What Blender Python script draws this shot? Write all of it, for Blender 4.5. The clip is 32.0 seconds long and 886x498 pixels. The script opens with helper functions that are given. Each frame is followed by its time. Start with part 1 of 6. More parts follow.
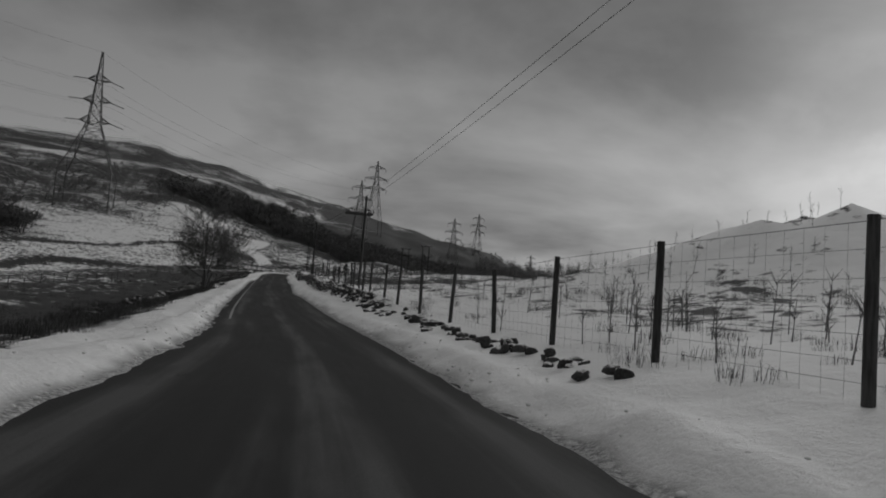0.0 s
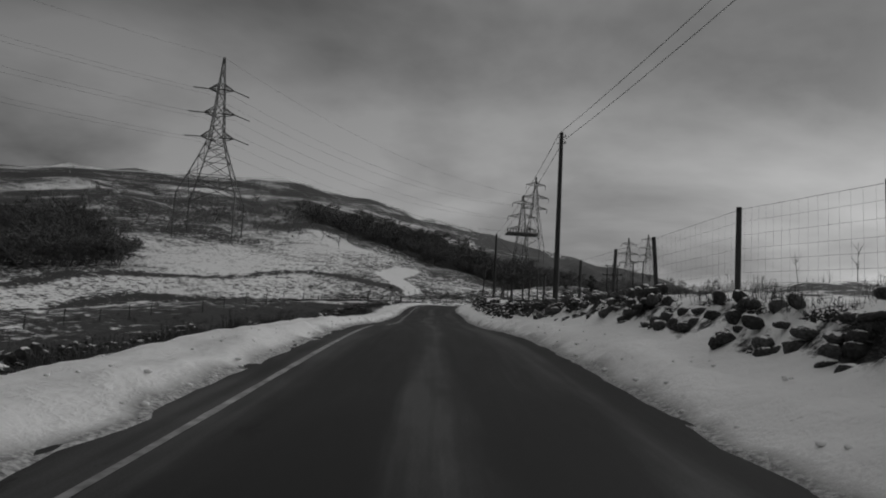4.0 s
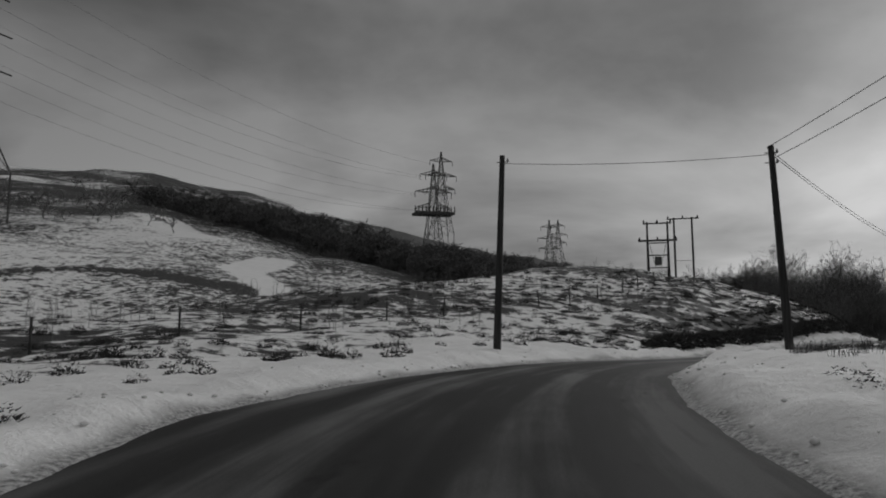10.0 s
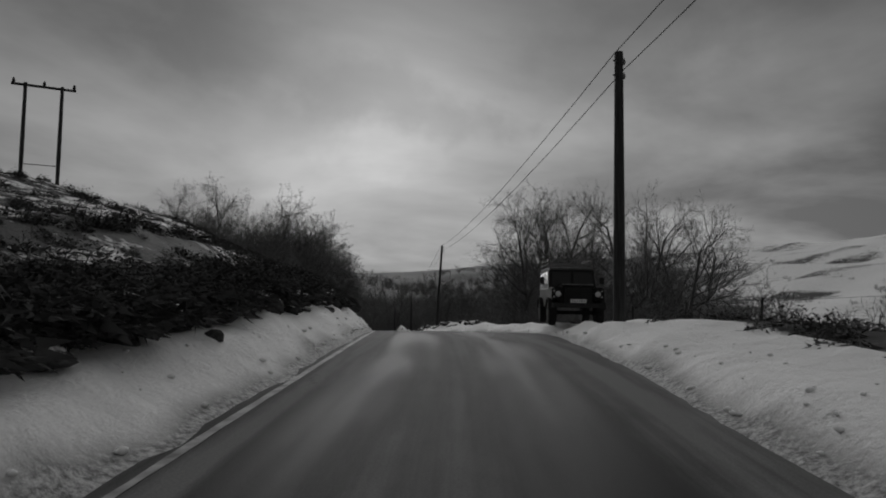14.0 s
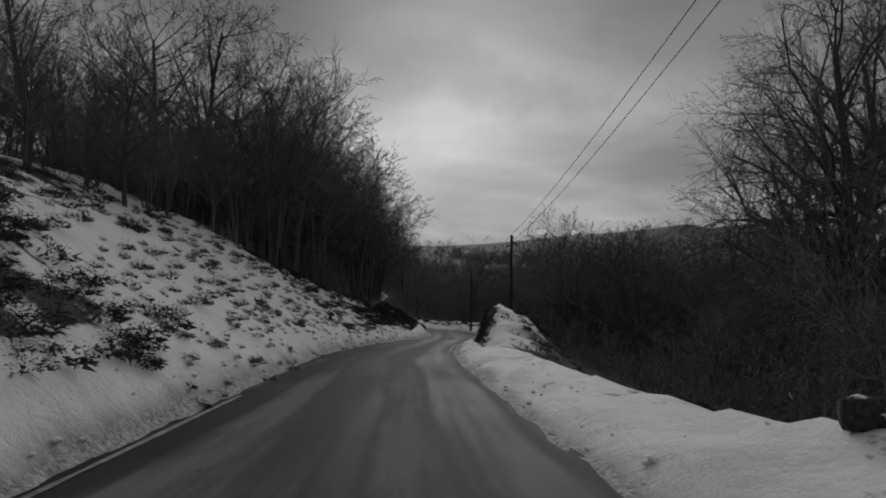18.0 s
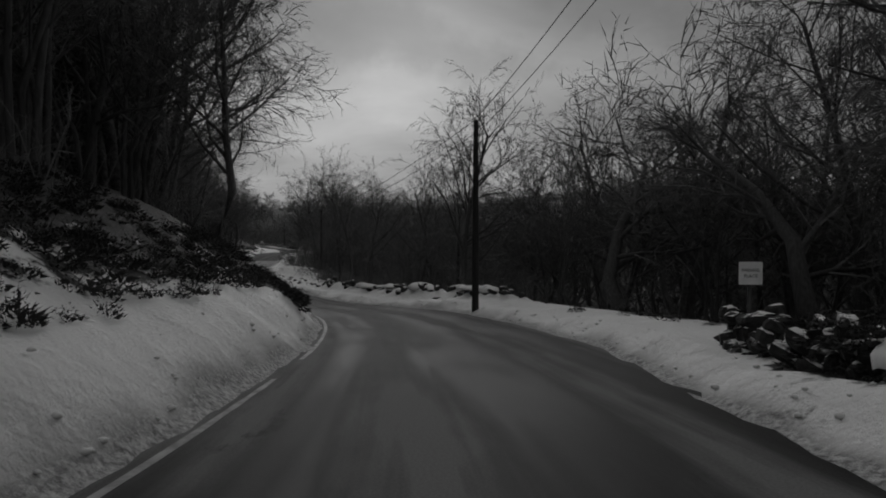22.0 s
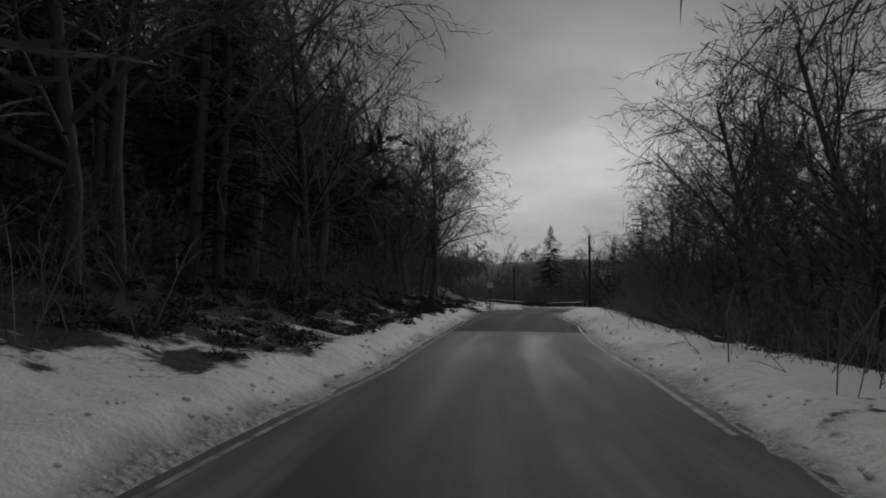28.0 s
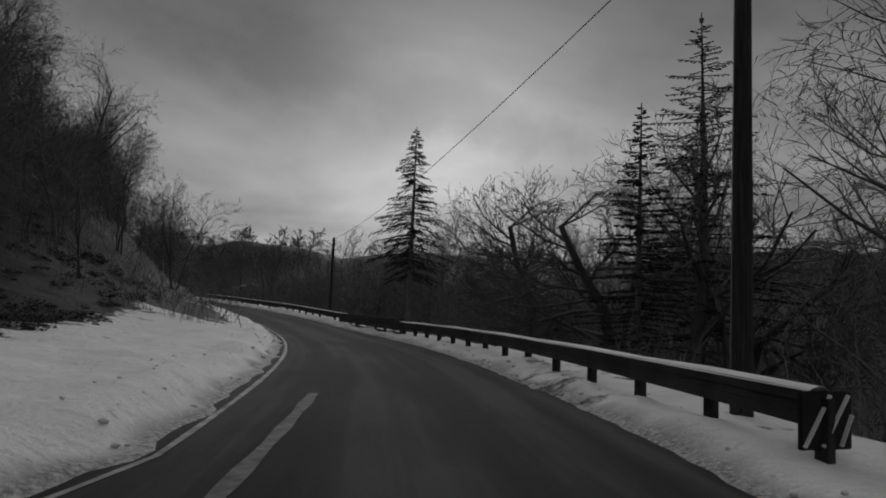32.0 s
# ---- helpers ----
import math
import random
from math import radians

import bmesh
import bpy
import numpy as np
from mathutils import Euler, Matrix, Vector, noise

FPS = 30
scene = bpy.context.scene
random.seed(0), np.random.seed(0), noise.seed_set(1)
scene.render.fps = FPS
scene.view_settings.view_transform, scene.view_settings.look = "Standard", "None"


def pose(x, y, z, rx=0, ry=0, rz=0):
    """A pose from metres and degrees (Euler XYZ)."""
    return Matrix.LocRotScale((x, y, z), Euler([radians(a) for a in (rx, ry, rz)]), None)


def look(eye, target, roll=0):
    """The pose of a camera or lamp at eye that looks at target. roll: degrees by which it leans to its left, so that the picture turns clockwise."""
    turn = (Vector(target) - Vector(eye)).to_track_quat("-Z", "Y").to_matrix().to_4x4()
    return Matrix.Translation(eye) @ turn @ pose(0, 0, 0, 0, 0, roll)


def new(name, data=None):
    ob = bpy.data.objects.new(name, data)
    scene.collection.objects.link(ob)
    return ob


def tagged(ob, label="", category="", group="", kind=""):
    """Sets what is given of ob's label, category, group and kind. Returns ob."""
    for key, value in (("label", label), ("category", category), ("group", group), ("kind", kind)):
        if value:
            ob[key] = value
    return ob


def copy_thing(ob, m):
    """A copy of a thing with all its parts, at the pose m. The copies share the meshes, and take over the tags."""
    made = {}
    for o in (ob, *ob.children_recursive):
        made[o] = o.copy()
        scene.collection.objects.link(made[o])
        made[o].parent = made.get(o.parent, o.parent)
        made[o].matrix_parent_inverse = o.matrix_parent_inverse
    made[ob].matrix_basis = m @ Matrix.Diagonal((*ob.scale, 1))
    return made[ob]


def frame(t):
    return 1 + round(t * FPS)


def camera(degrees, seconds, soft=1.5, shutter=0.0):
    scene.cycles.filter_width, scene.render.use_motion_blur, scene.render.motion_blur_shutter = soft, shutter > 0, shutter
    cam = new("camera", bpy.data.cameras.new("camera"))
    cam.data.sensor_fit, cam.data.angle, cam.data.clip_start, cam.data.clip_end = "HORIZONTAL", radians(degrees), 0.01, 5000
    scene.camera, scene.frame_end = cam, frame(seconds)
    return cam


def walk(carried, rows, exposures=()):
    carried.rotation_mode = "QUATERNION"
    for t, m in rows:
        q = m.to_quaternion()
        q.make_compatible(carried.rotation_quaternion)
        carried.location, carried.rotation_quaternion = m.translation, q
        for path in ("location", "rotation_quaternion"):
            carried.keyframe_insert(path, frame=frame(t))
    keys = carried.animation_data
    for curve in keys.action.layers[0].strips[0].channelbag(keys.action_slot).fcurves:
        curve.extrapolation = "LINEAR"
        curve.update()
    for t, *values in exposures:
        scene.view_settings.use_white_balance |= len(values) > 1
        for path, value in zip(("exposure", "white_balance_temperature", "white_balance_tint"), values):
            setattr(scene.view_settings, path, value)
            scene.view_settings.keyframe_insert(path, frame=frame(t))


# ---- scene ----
cam = camera(66.0, 32.0, soft=1.9)
PATH = [
    (0, (0.0, 0.0, 1.35), (0.007, 9.971, 2.115), 4.71),
    (0.5, (-2.07, 11.73, 1.35), (-3.032, 21.654, 2.115), 4.41),
    (1, (-4.83, 22.77, 1.12), (-6.368, 32.62, 1.903), 3.51),
    (1.5, (-8.05, 33.81, 1.35), (-9.898, 43.599, 2.22), 3.31),
    (2, (-10.58, 44.16, 1.58), (-12.62, 53.905, 2.519), 3.42),
    (2.5, (-13.34, 54.05, 1.81), (-15.466, 63.771, 2.801), 3.42),
    (3, (-15.41, 61.87, 2.04), (-17.543, 71.582, 3.101), 3.62),
    (3.5, (-17.48, 69.69, 2.04), (-19.627, 79.397, 3.118), 3.42),
    (5.5, (-25.3, 101.89, 3.42), (-27.427, 111.589, 4.602), 3.12),
    (6, (-27.37, 110.17, 3.42), (-29.483, 119.879, 4.55), 3.32),
    (6.5, (-29.21, 117.99, 3.65), (-31.288, 127.708, 4.763), 3.32),
    (7, (-31.05, 126.04, 3.88), (-33.077, 135.771, 4.976), 3.32),
    (7.5, (-32.66, 133.63, 4.11), (-34.652, 143.37, 5.188), 3.32),
    (8, (-34.5, 140.53, 4.57), (-36.456, 150.271, 5.7), 3.12),
    (8.5, (-36.11, 147.89, 5.03), (-37.936, 157.653, 6.196), 2.52),
    (9, (-37.26, 155.02, 5.49), (-38.865, 164.819, 6.674), 1.71),
    (9.5, (-37.95, 161.92, 5.95), (-39.226, 171.769, 7.117), 0.70),
    (10, (-38.41, 169.05, 6.18), (-38.995, 178.968, 7.312), -0.20),
    (10.5, (-38.18, 175.49, 6.41), (-37.747, 185.422, 7.49), -0.91),
    (11, (-37.49, 181.93, 6.41), (-35.889, 191.749, 7.42), -1.61),
    (11.5, (-35.65, 188.14, 6.41), (-32.51, 197.594, 7.281), -2.01),
    (12, (-33.12, 193.66, 6.18), (-28.535, 202.517, 6.912), -2.31),
    (12.5, (-29.67, 198.95, 5.95), (-24.039, 207.189, 6.595), -2.30),
    (13, (-25.99, 203.78, 5.95), (-19.953, 211.728, 6.578), -1.90),
    (13.5, (-22.08, 208.38, 5.95), (-15.768, 216.109, 6.595), -0.60),
    (14, (-17.94, 213.21, 5.95), (-11.43, 220.769, 6.647), 0.90),
    (14.5, (-13.8, 217.81, 6.18), (-7.147, 225.238, 6.929), 2.01),
    (16.5, (3.52, 239.81, 5.54), (9.882, 247.492, 6.251), 0.50),
    (17, (8.59, 247.56, 5.13), (14.591, 255.538, 5.722), 0.69),
    (17.5, (13.74, 255.87, 4.31), (19.611, 263.956, 4.689), 0.86),
    (18, (18.7, 263.95, 3.47), (24.444, 272.127, 3.792), 0.63),
    (18.5, (23.56, 271.9, 2.77), (29.246, 280.124, 2.965), 0.46),
    (19, (28.42, 279.86, 1.91), (34.119, 288.083, 2.007), -0.45),
    (19.5, (33.71, 287.64, 1.37), (39.496, 295.798, 1.451), -0.49),
    (20, (38.29, 293.85, 0.87), (44.173, 301.941, 0.861), -0.64),
    (20.5, (42.8, 299.74, 0.34), (48.772, 307.757, 0.251), -0.79),
    (21, (46.56, 304.49, -0.28), (52.69, 312.391, -0.401), -0.27),
    (21.5, (50.34, 309.04, -0.91), (56.608, 316.825, -1.046), -0.14),
    (22, (54.18, 313.9, -1.36), (60.541, 321.618, -1.504), 0.22),
    (22.5, (57.81, 318.74, -1.69), (64.174, 326.45, -1.809), 0.61),
    (23, (61.41, 324.0, -2.14), (67.741, 331.74, -2.192), 1.73),
    (23.5, (64.89, 329.36, -2.59), (70.839, 337.399, -2.581), 2.23),
    (24, (67.71, 334.87, -2.92), (72.972, 343.372, -2.855), 3.27),
    (24.5, (70.16, 340.87, -3.25), (74.603, 349.833, -3.166), 3.74),
    (25, (72.37, 347.28, -3.57), (76.137, 356.542, -3.469), 3.92),
    (25.5, (74.21, 354.19, -4.03), (77.665, 363.578, -3.873), 3.54),
    (26, (76.14, 361.21, -4.18), (79.429, 370.644, -3.839), 0.00),
    (26.5, (78.28, 368.01, -4.03), (81.565, 377.444, -3.499), -0.60),
    (28.5, (89.33, 394.83, -3.60), (93.452, 403.927, -2.756), 0.80),
    (29, (93.26, 402.42, -3.53), (97.701, 411.376, -2.673), 1.12),
    (29.5, (97.22, 409.53, -3.51), (101.977, 418.311, -2.575), 0.83),
    (30, (101.27, 416.46, -3.27), (106.377, 425.043, -2.293), 0.53),
    (30.5, (105.75, 423.02, -2.97), (111.112, 431.44, -1.993), 0.55),
    (31, (110.2, 429.35, -2.76), (115.818, 437.599, -1.776), 0.78),
    (31.5, (114.53, 435.44, -2.77), (120.257, 443.62, -1.846), 1.35),
    (32, (118.29, 441.43, -2.94), (123.999, 449.628, -2.068), 2.35),
]

walk(cam, [(t, look(eye, target, roll)) for t, eye, target, roll in PATH],
     exposures=[(0.0, -0.22), (3.0, 0.0), (6.0, -0.07), (9.0, -0.12), (10.5, -0.27), (11.2, -0.42), (13.0, -0.45), (16.5, -0.28), (18.5, -0.32), (20.0, -0.55), (26.0, -0.55), (28.5, -0.4), (32.0, -0.38)])

# ---- light ----
world = bpy.data.worlds.new("winter_sky")
scene.world = world
world.use_nodes = True


def node(tree, kind, **values):
    n = tree.nodes.new(kind)
    for key, value in values.items():
        if key in n.inputs:
            n.inputs[key].default_value = value
        elif key == "operation":
            n.operation = value
        elif key == "blend_type":
            n.blend_type = value
        elif key == "data_type":
            n.data_type = value
    return n


def sky_nodes():
    t = world.node_tree
    link = t.links.new
    bg = t.nodes["Background"]
    sky = t.nodes.new("ShaderNodeTexSky")
    sky.sky_type, sky.sun_disc = "NISHITA", False
    sky.sun_elevation, sky.sun_rotation = radians(15), radians(36)
    sky.dust_density = 6.0
    grey = t.nodes.new("ShaderNodeRGBToBW")
    link(sky.outputs["Color"], grey.inputs[0])
    geo = t.nodes.new("ShaderNodeTexCoord")
    sep = t.nodes.new("ShaderNodeSeparateXYZ")
    link(geo.outputs["Generated"], sep.inputs[0])
    # a level cloud sheet: directions are laid out on a plane overhead
    up = node(t, "ShaderNodeMath", operation="MAXIMUM")
    link(sep.outputs["Z"], up.inputs[0])
    up.inputs[1].default_value = 0.0
    lift = node(t, "ShaderNodeMath", operation="ADD")
    link(up.outputs[0], lift.inputs[0])
    lift.inputs[1].default_value = 0.16
    flat = node(t, "ShaderNodeVectorMath", operation="DIVIDE")
    link(geo.outputs["Generated"], flat.inputs[0])
    link(lift.outputs[0], flat.inputs[1])
    move = node(t, "ShaderNodeVectorMath", operation="ADD")
    link(flat.outputs[0], move.inputs[0])
    move.inputs[1].default_value = (3.1, 1.7, 0.0)
    big = node(t, "ShaderNodeTexNoise", Scale=0.75, Detail=6.0, Roughness=0.52, Distortion=0.25)
    link(move.outputs[0], big.inputs["Vector"])
    ramp = t.nodes.new("ShaderNodeValToRGB")
    ramp.color_ramp.elements[0].position, ramp.color_ramp.elements[0].color = 0.36, (0.36, 0.36, 0.36, 1)
    ramp.color_ramp.elements[1].position, ramp.color_ramp.elements[1].color = 0.62, (1.0, 1.0, 1.0, 1)
    link(big.outputs["Fac"], ramp.inputs[0])
    # the cloud is brighter towards the hidden sun and over the horizon; dimmed higher up like lens falloff, raised
    # overhead to brighten the snow
    dot = node(t, "ShaderNodeVectorMath", operation="DOT_PRODUCT")
    link(geo.outputs["Generated"], dot.inputs[0])
    dot.inputs[1].default_value = SUN_WAY
    near = t.nodes.new("ShaderNodeMapRange")
    link(dot.outputs["Value"], near.inputs[0])
    near.inputs[1].default_value, near.inputs[2].default_value = 0.1, 1.0
    near.inputs[3].default_value, near.inputs[4].default_value = 0.74, 1.30
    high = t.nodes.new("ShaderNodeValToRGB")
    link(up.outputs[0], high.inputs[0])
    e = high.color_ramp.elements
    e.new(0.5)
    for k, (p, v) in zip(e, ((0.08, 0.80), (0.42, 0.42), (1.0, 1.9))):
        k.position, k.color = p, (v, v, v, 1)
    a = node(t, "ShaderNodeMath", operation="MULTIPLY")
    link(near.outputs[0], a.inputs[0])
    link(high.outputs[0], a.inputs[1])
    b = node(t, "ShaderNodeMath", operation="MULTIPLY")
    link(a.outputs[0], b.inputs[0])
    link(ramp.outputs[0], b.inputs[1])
    # a few ragged darker clouds hang before the bright bank, with a thin place below them
    rag = node(t, "ShaderNodeTexNoise", Scale=7.0, Detail=5.0, Roughness=0.6)
    link(geo.outputs["Generated"], rag.inputs["Vector"])
    torn = node(t, "ShaderNodeVectorMath", operation="SCALE")
    link(rag.outputs["Color"], torn.inputs[0])
    torn.inputs["Scale"].default_value = 0.34
    squash = node(t, "ShaderNodeVectorMath", operation="MULTIPLY_ADD")
    link(geo.outputs["Generated"], squash.inputs[0])
    squash.inputs[1].default_value = (1.0, 1.0, 2.2)
    link(torn.outputs[0], squash.inputs[2])
    for east, lift_by, size, change in ((35.0, 16.5, 0.15, -0.42), (42.0, 14.0, 0.12, -0.32), (22.0, 20.0, 0.18, -0.30), (55.0, 20.0, 0.22, -0.28), (37.0, 11.5, 0.13, 0.25)):
        way = Vector((math.sin(radians(east)) * math.cos(radians(lift_by)), math.cos(radians(east)) * math.cos(radians(lift_by)), math.sin(radians(lift_by))))
        off = node(t, "ShaderNodeVectorMath", operation="DISTANCE")
        link(squash.outputs[0], off.inputs[0])
        off.inputs[1].default_value = (way.x + 0.17, way.y + 0.17, way.z * 2.2 + 0.17)
        near_it = t.nodes.new("ShaderNodeMapRange")
        near_it.interpolation_type = "SMOOTHSTEP"
        link(off.outputs["Value"], near_it.inputs[0])
        near_it.inputs[1].default_value, near_it.inputs[2].default_value = size * 0.25, size
        near_it.inputs[3].default_value, near_it.inputs[4].default_value = 1.0 + change, 1.0
        k = node(t, "ShaderNodeMath", operation="MULTIPLY")
        link(b.outputs[0], k.inputs[0])
        link(near_it.outputs[0], k.inputs[1])
        b = k
    # mostly the cloud's own light, a little of the clear sky through it
    thin = node(t, "ShaderNodeMath", operation="MULTIPLY")
    link(grey.outputs[0], thin.inputs[0])
    thin.inputs[1].default_value = 0.10
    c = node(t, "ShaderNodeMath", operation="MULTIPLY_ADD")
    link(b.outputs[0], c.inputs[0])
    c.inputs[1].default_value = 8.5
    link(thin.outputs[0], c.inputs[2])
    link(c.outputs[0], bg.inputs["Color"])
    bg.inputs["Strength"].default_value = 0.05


SUN_WAY = tuple(Vector((math.sin(radians(36)), math.cos(radians(36)), 0.27)).normalized())
sky_nodes()
sun = new("sun", bpy.data.lights.new("sun", "SUN"))
sun.data.energy, sun.data.angle, sun.data.color = 1.2, radians(35), (1.0, 1.0, 1.0)
sun.matrix_world = look((0, 0, 60), tuple(-60 * Vector(SUN_WAY) + Vector((0, 0, 60))))


# ---- materials ----
def material(name, base, rough=0.8, metal=0.0, spec=0.4):
    m = bpy.data.materials.new(name)
    m.use_nodes = True
    bsdf = m.node_tree.nodes["Principled BSDF"]
    bsdf.inputs["Base Color"].default_value = (base, base, base, 1)
    bsdf.inputs["Roughness"].default_value = rough
    bsdf.inputs["Metallic"].default_value = metal
    bsdf.inputs["Specular IOR Level"].default_value = spec
    return m, m.node_tree, bsdf


def grey_ramp(t, fac, stops):
    r = t.nodes.new("ShaderNodeValToRGB")
    e = r.color_ramp.elements
    while len(e) < len(stops):
        e.new(0.5)
    for k, (p, v) in zip(e, stops):
        k.position, k.color = p, (v, v, v, 1)
    t.links.new(fac, r.inputs[0])
    return r.outputs[0]


def noise_fac(t, scale, detail=4.0, rough=0.55, stretch=None, coord="Object"):
    tc = t.nodes.new("ShaderNodeTexCoord")
    n = node(t, "ShaderNodeTexNoise", Scale=scale, Detail=detail, Roughness=rough)
    if stretch:
        mp = t.nodes.new("ShaderNodeMapping")
        mp.inputs["Scale"].default_value = stretch
        t.links.new(tc.outputs[coord], mp.inputs[0])
        t.links.new(mp.outputs[0], n.inputs["Vector"])
    else:
        t.links.new(tc.outputs[coord], n.inputs["Vector"])
    return n.outputs["Fac"]


def mix_grey(t, fac, a, b, blend="MIX"):
    m = t.nodes.new("ShaderNodeMix")
    m.data_type, m.blend_type = "RGBA", blend
    for sock, v in ((m.inputs[0], fac), (m.inputs[6], a), (m.inputs[7], b)):
        if isinstance(v, (int, float)):
            sock.default_value = v if sock.type == "VALUE" else (v, v, v, 1)
        else:
            t.links.new(v, sock)
    return m.outputs[2]


def bump(t, bsdf, height, strength, distance):
    b = t.nodes.new("ShaderNodeBump")
    b.inputs["Strength"].default_value, b.inputs["Distance"].default_value = strength, distance
    t.links.new(height, b.inputs["Height"])
    t.links.new(b.outputs[0], bsdf.inputs["Normal"])


def grained(name, dark, light, scale, rough=0.85, metal=0.0, stretch=None, bumped=0.0, spec=0.3, shuffle=0.0):
    m, t, bsdf = material(name, light, rough, metal, spec)
    f = noise_fac(t, scale, 6.0, 0.6, stretch)
    col = grey_ramp(t, f, [(0.3, dark), (0.7, light)])
    if shuffle:
        info = t.nodes.new("ShaderNodeObjectInfo")
        col = mix_grey(t, 1.0, col, grey_ramp(t, info.outputs["Random"], [(0, 1 - shuffle), (1, 1.0)]), "MULTIPLY")
    t.links.new(col, bsdf.inputs["Base Color"])
    if bumped:
        bump(t, bsdf, f, 0.6, bumped)
    return m


def ground_material():
    m, t, bsdf = material("snowy_moor", 0.7, 0.75, 0.0, 0.25)
    att = t.nodes.new("ShaderNodeAttribute")
    att.attribute_name = "heath"
    wild = att.outputs["Fac"]
    wet = t.nodes.new("ShaderNodeAttribute")
    wet.attribute_name = "slush"
    fine = noise_fac(t, 0.75, 11.0, 0.70)
    mid = noise_fac(t, 0.16, 6.0, 0.6)
    big = noise_fac(t, 0.018, 5.0, 0.55)
    s0 = node(t, "ShaderNodeMath", operation="MULTIPLY")
    t.links.new(fine, s0.inputs[0])
    s0.inputs[1].default_value = 1.9
    s1 = node(t, "ShaderNodeMath", operation="MULTIPLY_ADD")
    t.links.new(mid, s1.inputs[0])
    s1.inputs[1].default_value = 0.7
    t.links.new(s0.outputs[0], s1.inputs[2])
    s2 = node(t, "ShaderNodeMath", operation="MULTIPLY_ADD")
    t.links.new(big, s2.inputs[0])
    s2.inputs[1].default_value = 0.5
    t.links.new(s1.outputs[0], s2.inputs[2])
    s3 = node(t, "ShaderNodeMath", operation="ADD")
    t.links.new(s2.outputs[0], s3.inputs[0])
    t.links.new(wild, s3.inputs[1])
    rng = t.nodes.new("ShaderNodeMapRange")
    t.links.new(s3.outputs[0], rng.inputs[0])
    rng.inputs[1].default_value, rng.inputs[2].default_value = 1.74, 1.88
    grit = noise_fac(t, 14.0, 6.0, 0.7)
    snow = grey_ramp(t, noise_fac(t, 0.5, 6.0, 0.6), [(0.3, 0.76), (0.7, 0.88)])
    dirt = grey_ramp(t, grit, [(0.35, 0.10), (0.62, 0.55)])
    edge = node(t, "ShaderNodeMath", operation="MULTIPLY_ADD")
    t.links.new(grit, edge.inputs[0])
    edge.inputs[1].default_value = 0.9
    t.links.new(wet.outputs["Fac"], edge.inputs[2])
    er = t.nodes.new("ShaderNodeMapRange")
    t.links.new(edge.outputs[0], er.inputs[0])
    er.inputs[1].default_value, er.inputs[2].default_value = 0.75, 1.25
    snow = mix_grey(t, er.outputs[0], snow, dirt)
    heather = mix_grey(t, 0.6, grey_ramp(t, noise_fac(t, 2.0, 6.0, 0.7), [(0.3, 0.010), (0.75, 0.075)]), grey_ramp(t, noise_fac(t, 18.0, 5.0, 0.75), [(0.42, 0.006), (0.60, 0.07), (0.72, 0.13)]))
    t.links.new(mix_grey(t, rng.outputs[0], snow, heather), bsdf.inputs["Base Color"])
    hgt = mix_grey(t, 0.14, noise_fac(t, 1.7, 9.0, 0.62), grit)
    bump(t, bsdf, hgt, 0.9, 0.16)
    return m


